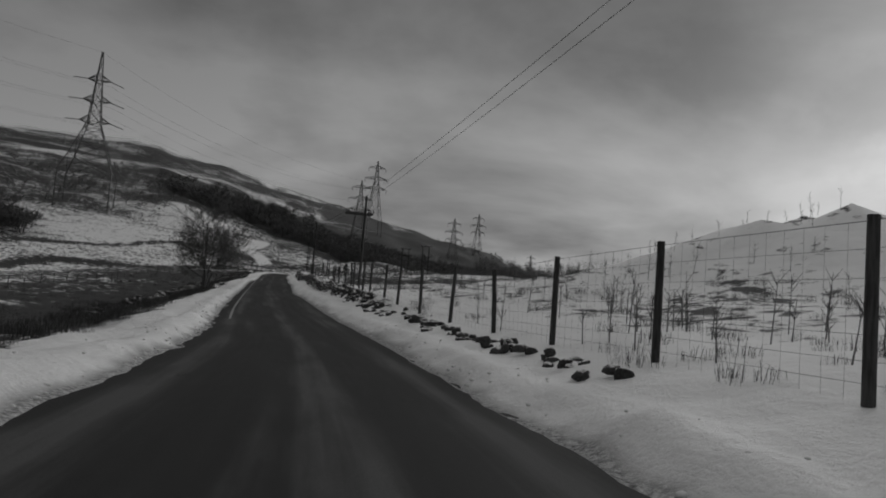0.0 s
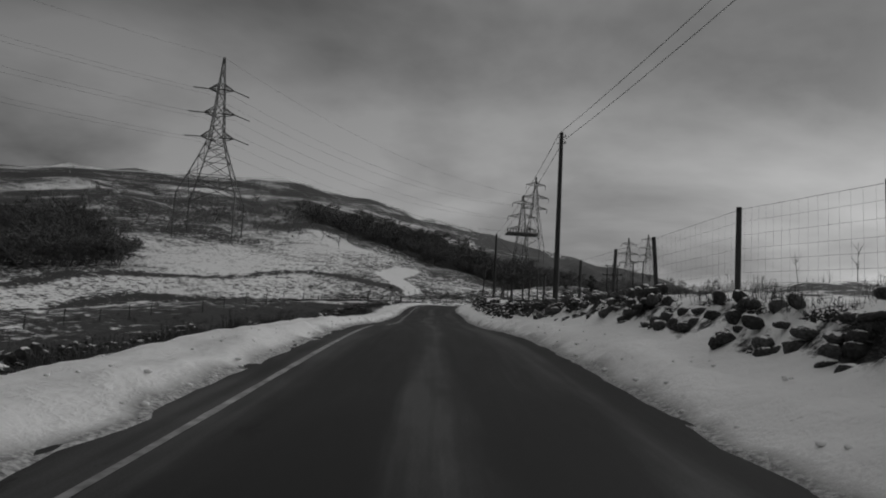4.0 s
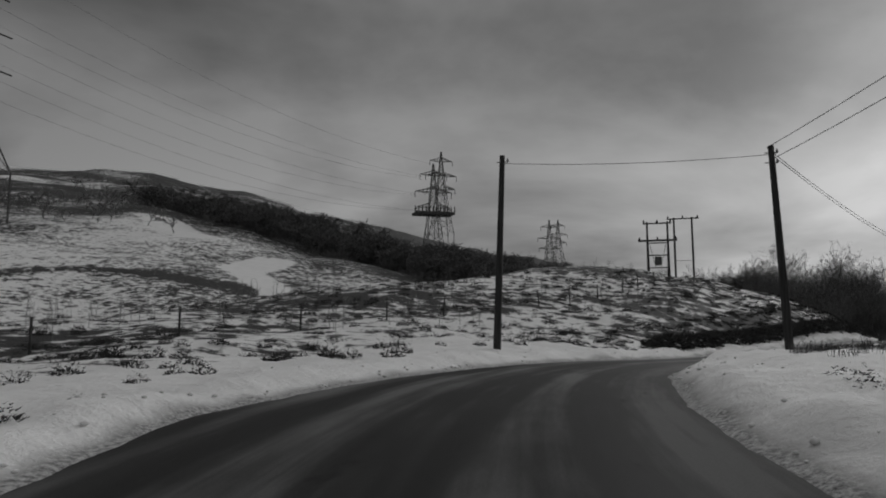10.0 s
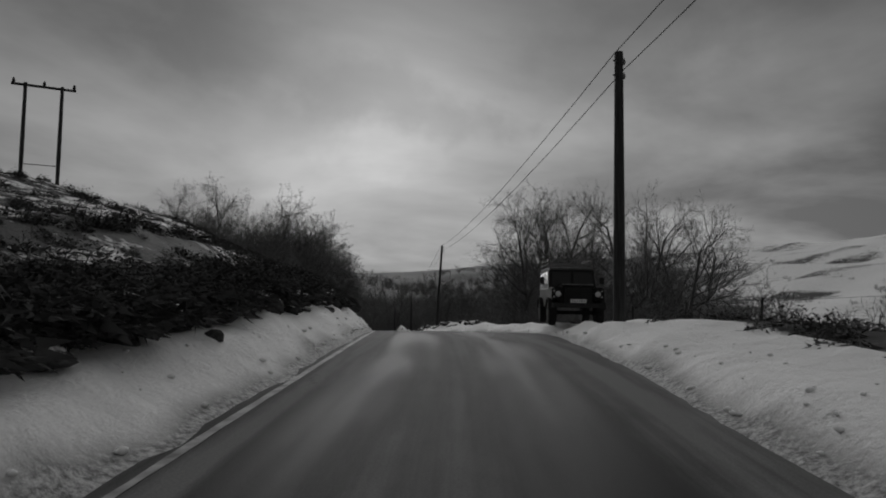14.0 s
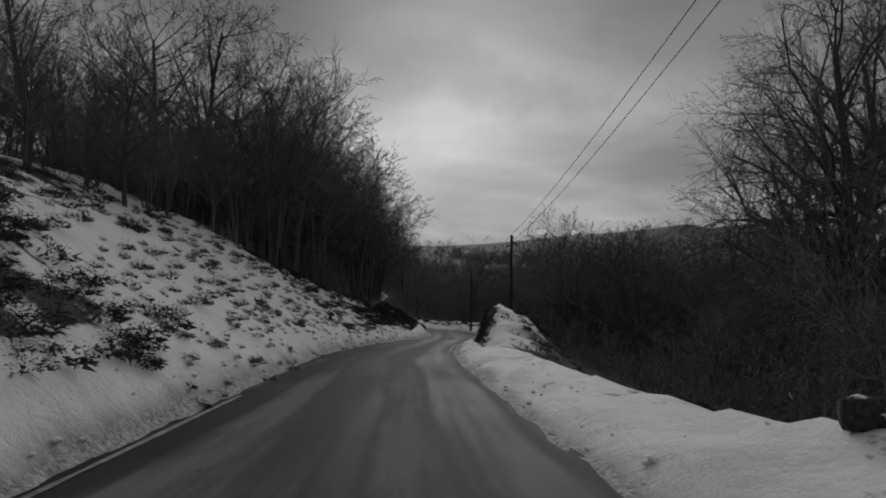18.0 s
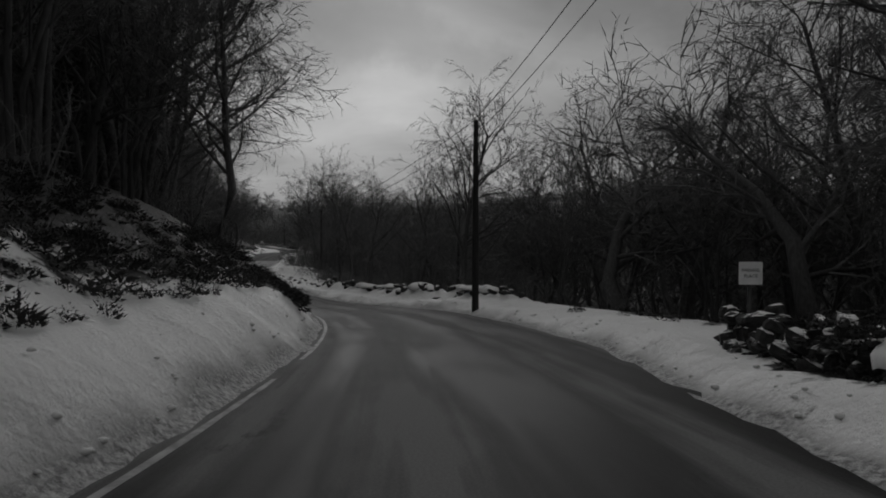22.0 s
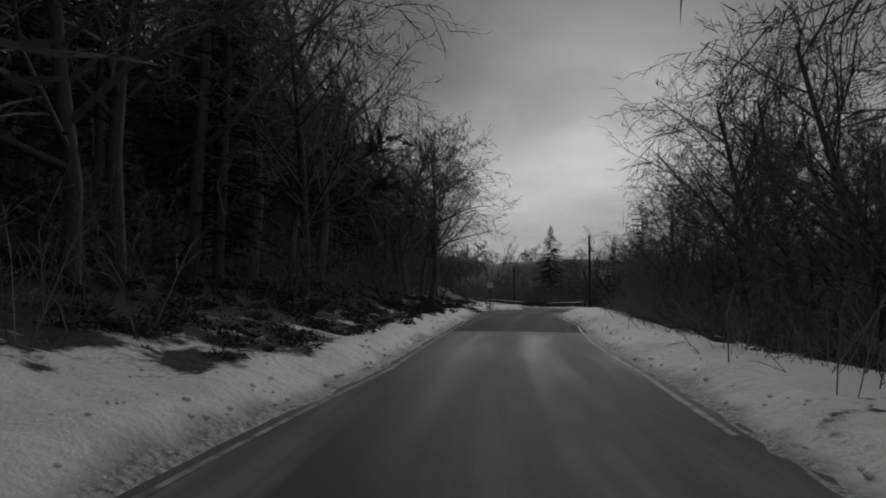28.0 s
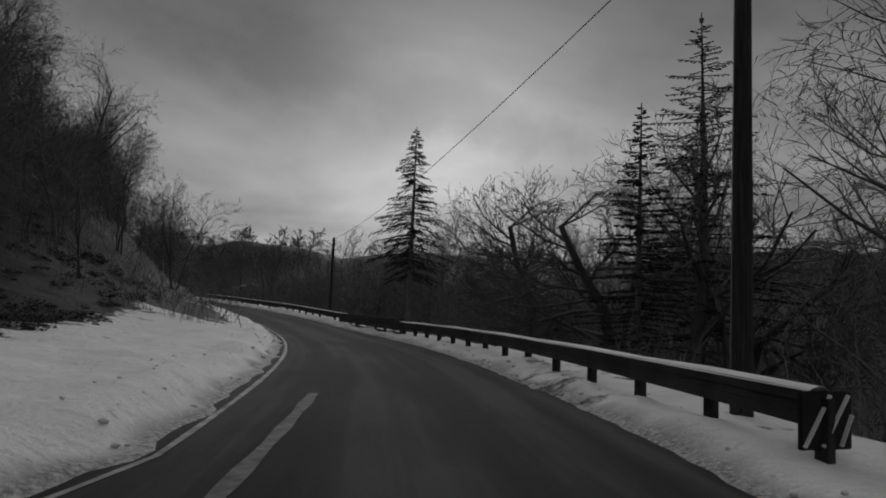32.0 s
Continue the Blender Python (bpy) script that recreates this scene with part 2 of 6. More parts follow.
def asphalt_material():
    m, t, bsdf = material("wet_asphalt", 0.05, 0.8, 0.0, 0.06)
    lane = t.nodes.new("ShaderNodeAttribute")
    lane.attribute_name = "lane"
    place = lane.outputs["Vector"]

    def grain(scale, stretch, detail=5.0, rough=0.6):
        mp = t.nodes.new("ShaderNodeMapping")
        mp.inputs["Scale"].default_value = stretch
        t.links.new(place, mp.inputs[0])
        n = node(t, "ShaderNodeTexNoise", Scale=scale, Detail=detail, Roughness=rough)
        t.links.new(mp.outputs[0], n.inputs["Vector"])
        return n.outputs["Fac"]

    def sum_of(a, k, b):
        n = node(t, "ShaderNodeMath", operation="MULTIPLY_ADD")
        t.links.new(a, n.inputs[0])
        n.inputs[1].default_value = k
        if isinstance(b, float):
            n.inputs[2].default_value = b
        else:
            t.links.new(b, n.inputs[2])
        return n.outputs[0]

    streak = grain(2.4, (1.0, 0.022, 1.0), 4.0, 0.55)
    wear = grain(1.5, (1.0, 0.10, 1.0), 7.0, 0.62)
    drift = grain(0.5, (1.0, 0.06, 1.0), 2.0)
    mottle = grain(0.35, (1.0, 0.4, 1.0), 6.0, 0.6)
    grit = grain(42.0, (1.0, 1.0, 1.0), 3.0, 0.7)
    sep = t.nodes.new("ShaderNodeSeparateXYZ")
    t.links.new(place, sep.inputs[0])
    # strips between the wheel lines are paler, with wet sheen partly painted into the colour
    across = sum_of(drift, 2.2, sep.outputs["X"])
    wv = node(t, "ShaderNodeMath", operation="SINE")
    t.links.new(sum_of(across, 3.2, -2.4), wv.inputs[0])
    dry = sum_of(wv.outputs[0], 0.12, sum_of(streak, 0.55, sum_of(wear, 0.40, sum_of(mottle, 0.6, -0.28))))
    base = grey_ramp(t, dry, [(0.36, 0.016), (0.47, 0.040), (0.55, 0.085), (0.66, 0.165)])
    base = mix_grey(t, 0.35, base, grey_ramp(t, grit, [(0.35, 0.35), (0.7, 1.3)]), "MULTIPLY")
    # the open moor's stretch is more evenly wet
    moor = t.nodes.new("ShaderNodeMapRange")
    t.links.new(sep.outputs["Y"], moor.inputs[0])
    moor.inputs[1].default_value, moor.inputs[2].default_value = 172.0, 190.0
    moor.inputs[3].default_value, moor.inputs[4].default_value = 0.55, 0.0
    base = mix_grey(t, moor.outputs[0], base, 0.034)
    # worn-through patches show the dark stone
    hole = t.nodes.new("ShaderNodeMapRange")
    t.links.new(grain(0.9, (1.0, 0.35, 1.0), 6.0, 0.65), hole.inputs[0])
    hole.inputs[1].default_value, hole.inputs[2].default_value = 0.64, 0.69
    base = mix_grey(t, hole.outputs[0], base, mix_grey(t, 0.6, base, 0.012))
    # past the joint lies a newer, darker surface
    step = t.nodes.new("ShaderNodeMapRange")
    t.links.new(sum_of(wear, 0.12, sep.outputs["Y"]), step.inputs[0])
    step.inputs[1].default_value, step.inputs[2].default_value = 454.59, 454.63
    # the older surface pales towards the joint, its sheen painted into the colour
    old = t.nodes.new("ShaderNodeMapRange")
    t.links.new(sep.outputs["Y"], old.inputs[0])
    old.inputs[1].default_value, old.inputs[2].default_value = 425.0, 452.0
    t.links.new(mix_grey(t, step.outputs[0], mix_grey(t, old.outputs[0], base, mix_grey(t, 0.5, base, 0.22)), mix_grey(t, 0.7, base, 0.018)), bsdf.inputs["Base Color"])
    ro = t.nodes.new("ShaderNodeMapRange")
    t.links.new(dry, ro.inputs[0])
    ro.inputs[1].default_value, ro.inputs[2].default_value = 0.34, 0.62
    ro.inputs[3].default_value, ro.inputs[4].default_value = 0.60, 0.84
    t.links.new(mix_grey(t, step.outputs[0], ro.outputs[0], 0.86), bsdf.inputs["Roughness"])
    bump(t, bsdf, mix_grey(t, 0.3, grit, wear), 0.4, 0.012)
    return m


MOOR = ground_material()
ASPHALT = asphalt_material()
LINE = grained("worn_white_paint", 0.10, 0.40, 3.0, 0.7)
GHOST = grained("scuffed_old_paint", 0.03, 0.15, 5.0, 0.8)
SNOW = grained("clean_snow", 0.70, 0.84, 1.5, 0.75, bumped=0.05)


def stone_material():
    """Dark mossy stone with snow lying where its faces look up."""
    m = grained("mossy_fieldstone", 0.02, 0.12, 5.0, 0.9, bumped=0.04, shuffle=0.5)
    t = m.node_tree
    bsdf = t.nodes["Principled BSDF"]
    rock = bsdf.inputs["Base Color"].links[0].from_socket
    geo = t.nodes.new("ShaderNodeNewGeometry")
    sep = t.nodes.new("ShaderNodeSeparateXYZ")
    t.links.new(geo.outputs["Normal"], sep.inputs[0])
    lie = node(t, "ShaderNodeMath", operation="MULTIPLY_ADD")
    t.links.new(noise_fac(t, 3.2, 5.0, 0.6), lie.inputs[0])
    lie.inputs[1].default_value = 1.1
    t.links.new(sep.outputs["Z"], lie.inputs[2])
    edge = t.nodes.new("ShaderNodeMapRange")
    t.links.new(lie.outputs[0], edge.inputs[0])
    edge.inputs[1].default_value, edge.inputs[2].default_value = 1.34, 1.44
    t.links.new(mix_grey(t, edge.outputs[0], rock, 0.80), bsdf.inputs["Base Color"])
    return m


STONE = stone_material()
TIMBER = grained("weathered_timber", 0.025, 0.10, 6.0, 0.85, stretch=(4, 4, 0.4), bumped=0.01, shuffle=0.3)
CREOSOTE = grained("creosoted_pole", 0.015, 0.06, 5.0, 0.8, stretch=(5, 5, 0.3), bumped=0.008)
STEEL = grained("galvanised_steel", 0.06, 0.16, 1.5, 0.55, metal=0.6)
CABLE = grained("dark_cable", 0.01, 0.02, 4.0, 0.6)
BARK = grained("dark_bark", 0.09, 0.19, 4.0, 0.95, stretch=(4, 4, 0.7), bumped=0.02, shuffle=0.35)
BIRCH = grained("pale_birch_bark", 0.03, 0.22, 3.0, 0.9, stretch=(1, 1, 2.5), bumped=0.01, shuffle=0.3)
RUST = grained("dull_barrier_steel", 0.015, 0.06, 1.2, 0.7, metal=0.3)
TWIG = grained("bare_twigs", 0.13, 0.28, 2.0, 0.95, shuffle=0.4)
NEEDLE = grained("conifer_needles", 0.022, 0.055, 3.0, 0.95, shuffle=0.3)
GRASS = grained("dead_moor_grass", 0.03, 0.14, 1.2, 0.95)
HEATHER = grained("dark_heather", 0.020, 0.080, 1.3, 0.95)


# ---- the lie of the land ----
ROAD = [
    (5.0, -29.6, -0.06), (0.0, 0.0, 0.00), (-4.0, 19.6, -0.19), (-9.3, 38.9, 0.11), (-14.4, 58.2, 0.59),
    (-19.5, 77.5, 0.93), (-24.1, 97.0, 1.96), (-28.8, 116.4, 2.25), (-33.3, 135.9, 2.89), (-37.3, 155.5, 4.17),
    (-38.4, 168.0, 4.80), (-37.7, 180.4, 5.06), (-33.9, 192.3, 4.90), (-26.9, 202.6, 4.59), (-18.8, 212.2, 4.58),
    (-7.3, 225.3, 4.93), (4.0, 240.6, 4.15), (14.2, 256.6, 2.89), (24.1, 272.8, 1.32), (34.5, 288.7, -0.06),
    (46.0, 303.8, -1.54), (57.8, 318.7, -3.04), (67.7, 334.9, -4.27), (73.9, 352.8, -5.31), (79.3, 371.0, -5.36),
    (86.4, 388.7, -5.02), (95.0, 405.6, -4.88), (104.9, 421.8, -4.38), (118.3, 441.4, -4.29), (127.6, 459.1, -4.35),
    (134.1, 478.0, -4.41), (137.8, 497.7, -3.92), (139.6, 517.6, -3.44), (140.6, 537.5, -2.96),
]

# metres along the road, its edges to the left and right of the driven line
EDGES = [(-30, 2.4, 3.0), (15, 2.7, 2.8), (60, 2.6, 3.0), (75, 2.55, 3.0), (115, 2.5, 3.0), (142, 2.6, 3.1), (160, 2.5, 2.5),
         (172, 2.6, 2.5), (182, 4.1, 2.4), (193, 3.05, 2.4), (206, 2.3, 2.5), (218, 2.2, 2.6), (230, 2.3, 2.6),
         (240, 2.3, 2.9), (246, 2.3, 3.6), (254, 2.4, 3.8), (262, 2.2, 2.6), (273, 2.5, 2.0), (312, 3.4, 1.8),
         (325, 3.2, 1.9), (350, 2.2, 2.6), (362, 1.8, 4.2), (378, 1.6, 4.4), (392, 2.3, 2.8), (407, 3.1, 1.8),
         (420, 3.1, 1.9), (442, 2.0, 3.1), (459, 2.3, 3.1), (469, 2.8, 2.0), (479, 4.0, 2.2), (488, 4.2, 2.6),
         (498, 2.1, 3.0), (600, 2.2, 2.9)]
# heights over the road at 2, 5, 10 and 25 m beyond its left edge
LEFT = [(-30, 0.3, -0.2, -0.6, -1.0), (20, 0.12, -0.5, -1.1, -1.4), (60, 0.08, -0.85, -1.5, -1.8), (120, 0.08, -0.75, -1.3, -2.2), (150, 0.08, -0.5, -0.9, -1.7),
        (170, 0.05, -0.1, -0.2, -0.5), (188, 0.3, 0.2, 0.0, -0.1), (200, 0.5, 0.6, 0.8, 2.0), (215, 0.5, 1.0, 1.8, 4.6), (240, 1.0, 2.3, 3.8, 6.8), (262, 1.4, 3.4, 5.6, 9.3),
        (285, 1.4, 3.2, 5.0, 8.8), (300, 1.8, 3.9, 6.2, 11.0), (322, 1.7, 4.2, 7.2, 11.5), (345, 1.3, 3.0, 5.4, 11.0), (375, 1.8, 3.8, 6.0, 13.0),
        (395, 0.8, 1.7, 3.8, 10.0), (415, 1.15, 2.7, 4.9, 11.0), (432, 0.6, 1.5, 3.4, 9.5), (470, 0.5, 1.2, 3.0, 8.5), (490, 0.35, 0.6, 1.2, 6.0),
        (512, 0.35, 0.5, 1.0, 7.0), (530, 0.5, 1.6, 4.5, 14.0), (550, 0.8, 3.0, 8.5, 21.0), (610, 1.0, 4.0, 11.0, 26.0)]
# and beyond its right edge
RIGHT = [(-30, 0.4, 0.9, 1.7, 3.6), (14, 0.45, 1.05, 1.7, 3.2), (30, 0.55, 0.95, 1.5, 2.8), (60, 0.6, 0.95, 1.6, 3.2), (120, 0.6, 1.05, 1.8, 3.4),
         (160, 0.5, 0.8, 1.2, 1.6), (195, 0.5, 0.6, 0.2, -1.0), (238, 0.65, 0.5, -0.8, -3.9), (244, 0.36, 0.15, -0.9, -4.1), (265, 0.4, -0.2, -2.0, -5.0),
         (300, 0.3, -1.0, -2.6, -4.5), (322, 0.5, -0.5, -2.5, -5.0), (350, 0.4, 0.2, -1.0, -4.0), (385, 0.4, 0.1, -1.5, -5.0),
         (420, 0.4, 0.2, -1.4, -4.5), (450, 0.3, -0.2, -1.6, -5.0), (500, 0.2, -0.5, -2.5, -6.0), (600, 0.2, -0.6, -2.5, -6.0)]
# the skyline: bearing to the left of north, and how high it stands in degrees, seen from the bend
SKYLINE = [(-180, 4.0), (-110, 5.0), (-80, 7.2), (-66, 5.8), (-56, 5.1), (-46, 4.4), (-36, 2.75), (-24, 2.9), (-9, 4.9), (2, 6.8),
           (13, 9.3), (20, 10.8), (27, 12.0), (45, 10.9), (70, 5.0), (110, 6.0), (180, 4.0)]
HUB = (-30.0, 150.0)


def spline(points, step=1.0):
    p = np.array(points, float)
    d = np.r_[0, np.cumsum(np.linalg.norm(np.diff(p[:, :2], axis=0), axis=1))]
    m = np.gradient(p, d, axis=0)
    q = np.linspace(0, d[-1], int(d[-1] / step) + 1)
    i = np.clip(np.searchsorted(d, q, side="right") - 1, 0, len(d) - 2)
    w = d[i + 1] - d[i]
    u = ((q - d[i]) / w)[:, None]
    w = w[:, None]
    return ((2 * u**3 - 3 * u**2 + 1) * p[i] + (u**3 - 2 * u**2 + u) * w * m[i] + (3 * u**2 - 2 * u**3) * p[i + 1] + (u**3 - u**2) * w * m[i + 1])


LANE = spline(ROAD, 0.5)
turned = np.arctan2(*(LANE[-1, :2] - LANE[-5, :2])) - 0.0015 * np.arange(1, 261)
LANE = np.vstack([LANE, LANE[-1] + np.cumsum(np.stack([0.5 * np.sin(turned), 0.5 * np.cos(turned), np.full(260, -0.008)], 1), axis=0)])
LANE[:, 2] = np.convolve(np.pad(LANE[:, 2], 6, mode="edge"), np.ones(13) / 13, mode="valid")
WAY = np.gradient(LANE[:, :2], axis=0)
WAY /= np.linalg.norm(WAY, axis=1)[:, None]
ALONG = np.r_[0, np.cumsum(np.linalg.norm(np.diff(LANE[:, :2], axis=0), axis=1))] - 29.9
SIDE = np.stack([WAY[:, 1], -WAY[:, 0]], 1)


def table(rows, s):
    r = np.array(rows, float)
    return [np.interp(s, r[:, 0], r[:, k]) for k in range(1, r.shape[1])]


def lane_of(x, y):
    """Metres along the road, metres to its right, and the road's height, for arrays of places."""
    pts = np.stack([np.ravel(x), np.ravel(y)], 1)
    near = np.empty(len(pts), int)
    for a in range(0, len(pts), 20000):
        near[a:a + 20000] = np.argmin(((pts[a:a + 20000, None] - LANE[None, ::4, :2]) ** 2).sum(-1), 1) * 4
    best = near.copy()
    gap = np.full(len(pts), 1e18)
    for k in range(-3, 4):
        j = np.clip(near + k, 0, len(LANE) - 1)
        g = ((pts - LANE[j, :2]) ** 2).sum(1)
        best = np.where(g < gap, j, best)
        gap = np.minimum(g, gap)
    d = ((pts - LANE[best, :2]) * SIDE[best]).sum(1)
    far = np.sqrt(gap)
    d = np.where(np.abs(d) < 0.7 * far, np.sign(d + 1e-9) * far, d)
    return ALONG[best], d, LANE[best, 2]


def waves(x, y, size, seed):
    """Smooth unevenness, about -1 to 1, as a sum of crossing sines."""
    r = np.random.RandomState(seed)
    out = 0
    for k in range(9):
        a, f, p = r.rand() * 6.283, (0.6 + 1.3 * r.rand()) * 6.283 / size, r.rand() * 6.283
        out = out + np.sin((x * np.cos(a) + y * np.sin(a)) * f + p)
    return out / 4.0


def ease(v, a, b):
    """0 at a and 1 at b, smoothly between, whichever is larger."""
    u = np.clip((v - a) / (b - a), 0, 1)
    return u * u * (3 - 2 * u)


def wide(x, y):
    """The far land: a moor rising to the skyline round about."""
    dx, dy = x - HUB[0], y - HUB[1]
    r = np.hypot(dx, dy)
    b = np.degrees(np.arctan2(-dx, dy))
    sky = np.array(SKYLINE, float)
    tall = np.tan(np.radians(np.interp(b, sky[:, 0], sky[:, 1])))
    valley = np.clip(np.minimum((-30 - b) / 25, (b + 175) / 25), 0, 1)
    full = 560.0 + 380 * ease(b, -22, 4) * ease(b, 120, 70) + 500 * valley + 700 * np.clip(1 - np.abs(b + 36) / 14, 0, 1)
    start = 95.0 + 160 * valley
    u = np.clip((r - start) / (full - start), 0, 3.5)
    rise = np.where(u < 1, u, 1 - 0.12 * (u - 1)) * full * tall
    low = 1.0 - 11.0 * valley * ease(r, 40, 200) - 3.0 * ease(b, 25, 60) * (1 - ease(r, 90, 170)) - 9.0 * ease(y, 250, 420) * (1 - ease(b, -25, 10))
    low = low - 6.0 * ease(y, 430, 560) * ease(x, 60, 140)
    return low + rise + waves(x, y, 70, 3) * np.clip(r / 160, 0.1, 2.2) + waves(x, y, 260, 4) * np.clip((r - 150) / 120, 0, 4)


def height(x, y):
    x, y = np.asarray(x, float), np.asarray(y, float)
    s, d, z = lane_of(x, y)
    s, d, z = s.reshape(x.shape), d.reshape(x.shape), z.reshape(x.shape)
    el, er = table(EDGES, s)
    e = np.where(d < 0, -d - el, d - er)
    hl, hr = table(LEFT, s), table(RIGHT, s)
    h = [np.where(d < 0, a, b) for a, b in zip(hl, hr)]
    ec = np.maximum(e, 0)
    near = np.where(ec < 2, h[0] * (ec / 2) ** 0.9, np.where(ec < 5, h[0] + (h[1] - h[0]) * (ec - 2) / 3,
           np.where(ec < 10, h[1] + (h[2] - h[1]) * (ec - 5) / 5, h[2] + (h[3] - h[2]) * np.minimum(ec - 10, 25) / 15)))
    # the ploughed ridge of snow along the tarmac
    ridge = np.exp(-((ec - 0.75 - 0.25 * waves(x, y, 9, 5)) / 0.5) ** 2) * (0.16 + 0.10 * waves(x, y, 5, 6)) * ease(ec, 0.05, 0.5)
    near = near + ridge + ease(ec, 0.3, 2.5) * 0.07 * waves(x, y, 2.6, 7) + ease(ec, 3, 9) * 0.22 * waves(x, y, 9, 8) + ease(ec, 0.2, 1) * 0.035 * waves(x, y, 1.1, 9)
    # the bank held up by the old field wall, and the overgrown hump farther down
    step = np.interp(s, [28, 42, 165, 182], [0, 0.55, 0.75, 0]) * ease(ec + 0.15 * waves(x, y, 3, 14), 2.0, 2.7) * (1 - 0.6 * ease(ec, 4, 8))
    hump = np.interp(s, [313, 320, 333, 341, 349, 355], [0, 1.45, 1.5, 1.05, 0.75, 0]) * ease(ec + 0.12 * waves(x, y, 1.7, 15), 1.25, 1.9) * (1 - ease(ec, 3.2, 6.5))
    # snow drifted over two tumbled walls
    berm = np.interp(s, [261, 266, 290, 295, 371, 376, 399, 403], [0, 0.42, 0.46, 0, 0, 0.42, 0.42, 0]) * np.exp(-((ec - np.where(s > 330, 2.2, 1.65) - 0.15 * waves(x, y, 4, 18)) / 0.55) ** 2)
    near = near + np.where(d > 0, berm * (0.85 + 0.5 * waves(x, y, 1.9, 17)), 0)
    near = near + np.where(d > 0, step + hump * (1 + 0.20 * waves(x, y, 2.6, 16) + 0.08 * waves(x, y, 1.2, 19)), 0)
    u = ease(ec, 22, 85)
    out = (z + near) * (1 - u) + wide(x, y) * u
    # heaps of old spoil under the snow
    for mx, my, mr, mh in MOUNDS:
        out = out + mh * np.exp(-((x - mx) ** 2 + (y - my) ** 2) / mr**2) * (1 + 0.15 * waves(x, y, 4, 12)) * ease(ec, 0.3, 2.0)
    return out


def at_lane(s, d):
    i = np.interp(s, ALONG, np.arange(len(ALONG)))
    p = np.array([np.interp(i, np.arange(len(ALONG)), LANE[:, k]) for k in range(2)])
    n = np.array([np.interp(i, np.arange(len(ALONG)), SIDE[:, k]) for k in range(2)])
    return (p + n * d)


def spot(s, d):
    x, y = at_lane(s, d)
    return float(x), float(y), float(height(np.array([x]), np.array([y]))[0])


def heading(s):
    i = int(np.argmin(np.abs(ALONG - s)))
    return math.degrees(math.atan2(-WAY[i, 0], WAY[i, 1]))


MOUNDS = [(30.0, 47.0, 16.0, 6.4), (86.9, 376.6, 3.2, 0.75)]


def mesh_of(name, verts, faces, mats, smooth=True):
    me = bpy.data.meshes.new(name)
    me.from_pydata([tuple(v) for v in verts], [], [tuple(f) for f in faces])
    for m in mats if isinstance(mats, (list, tuple)) else [mats]:
        me.materials.append(m)
    if smooth:
        me.polygons.foreach_set("use_smooth", [True] * len(me.polygons))
    me.update()
    return me


def grid_faces(n, m):
    i = np.arange((n - 1) * (m - 1))
    a = (i // (m - 1)) * m + i % (m - 1)
    return np.stack([a, a + 1, a + m + 1, a + m], 1).tolist()


def set_float(me, name, values):
    me.attributes.new(name, "FLOAT", "POINT").data.foreach_set("value", np.asarray(values, np.float32).ravel())


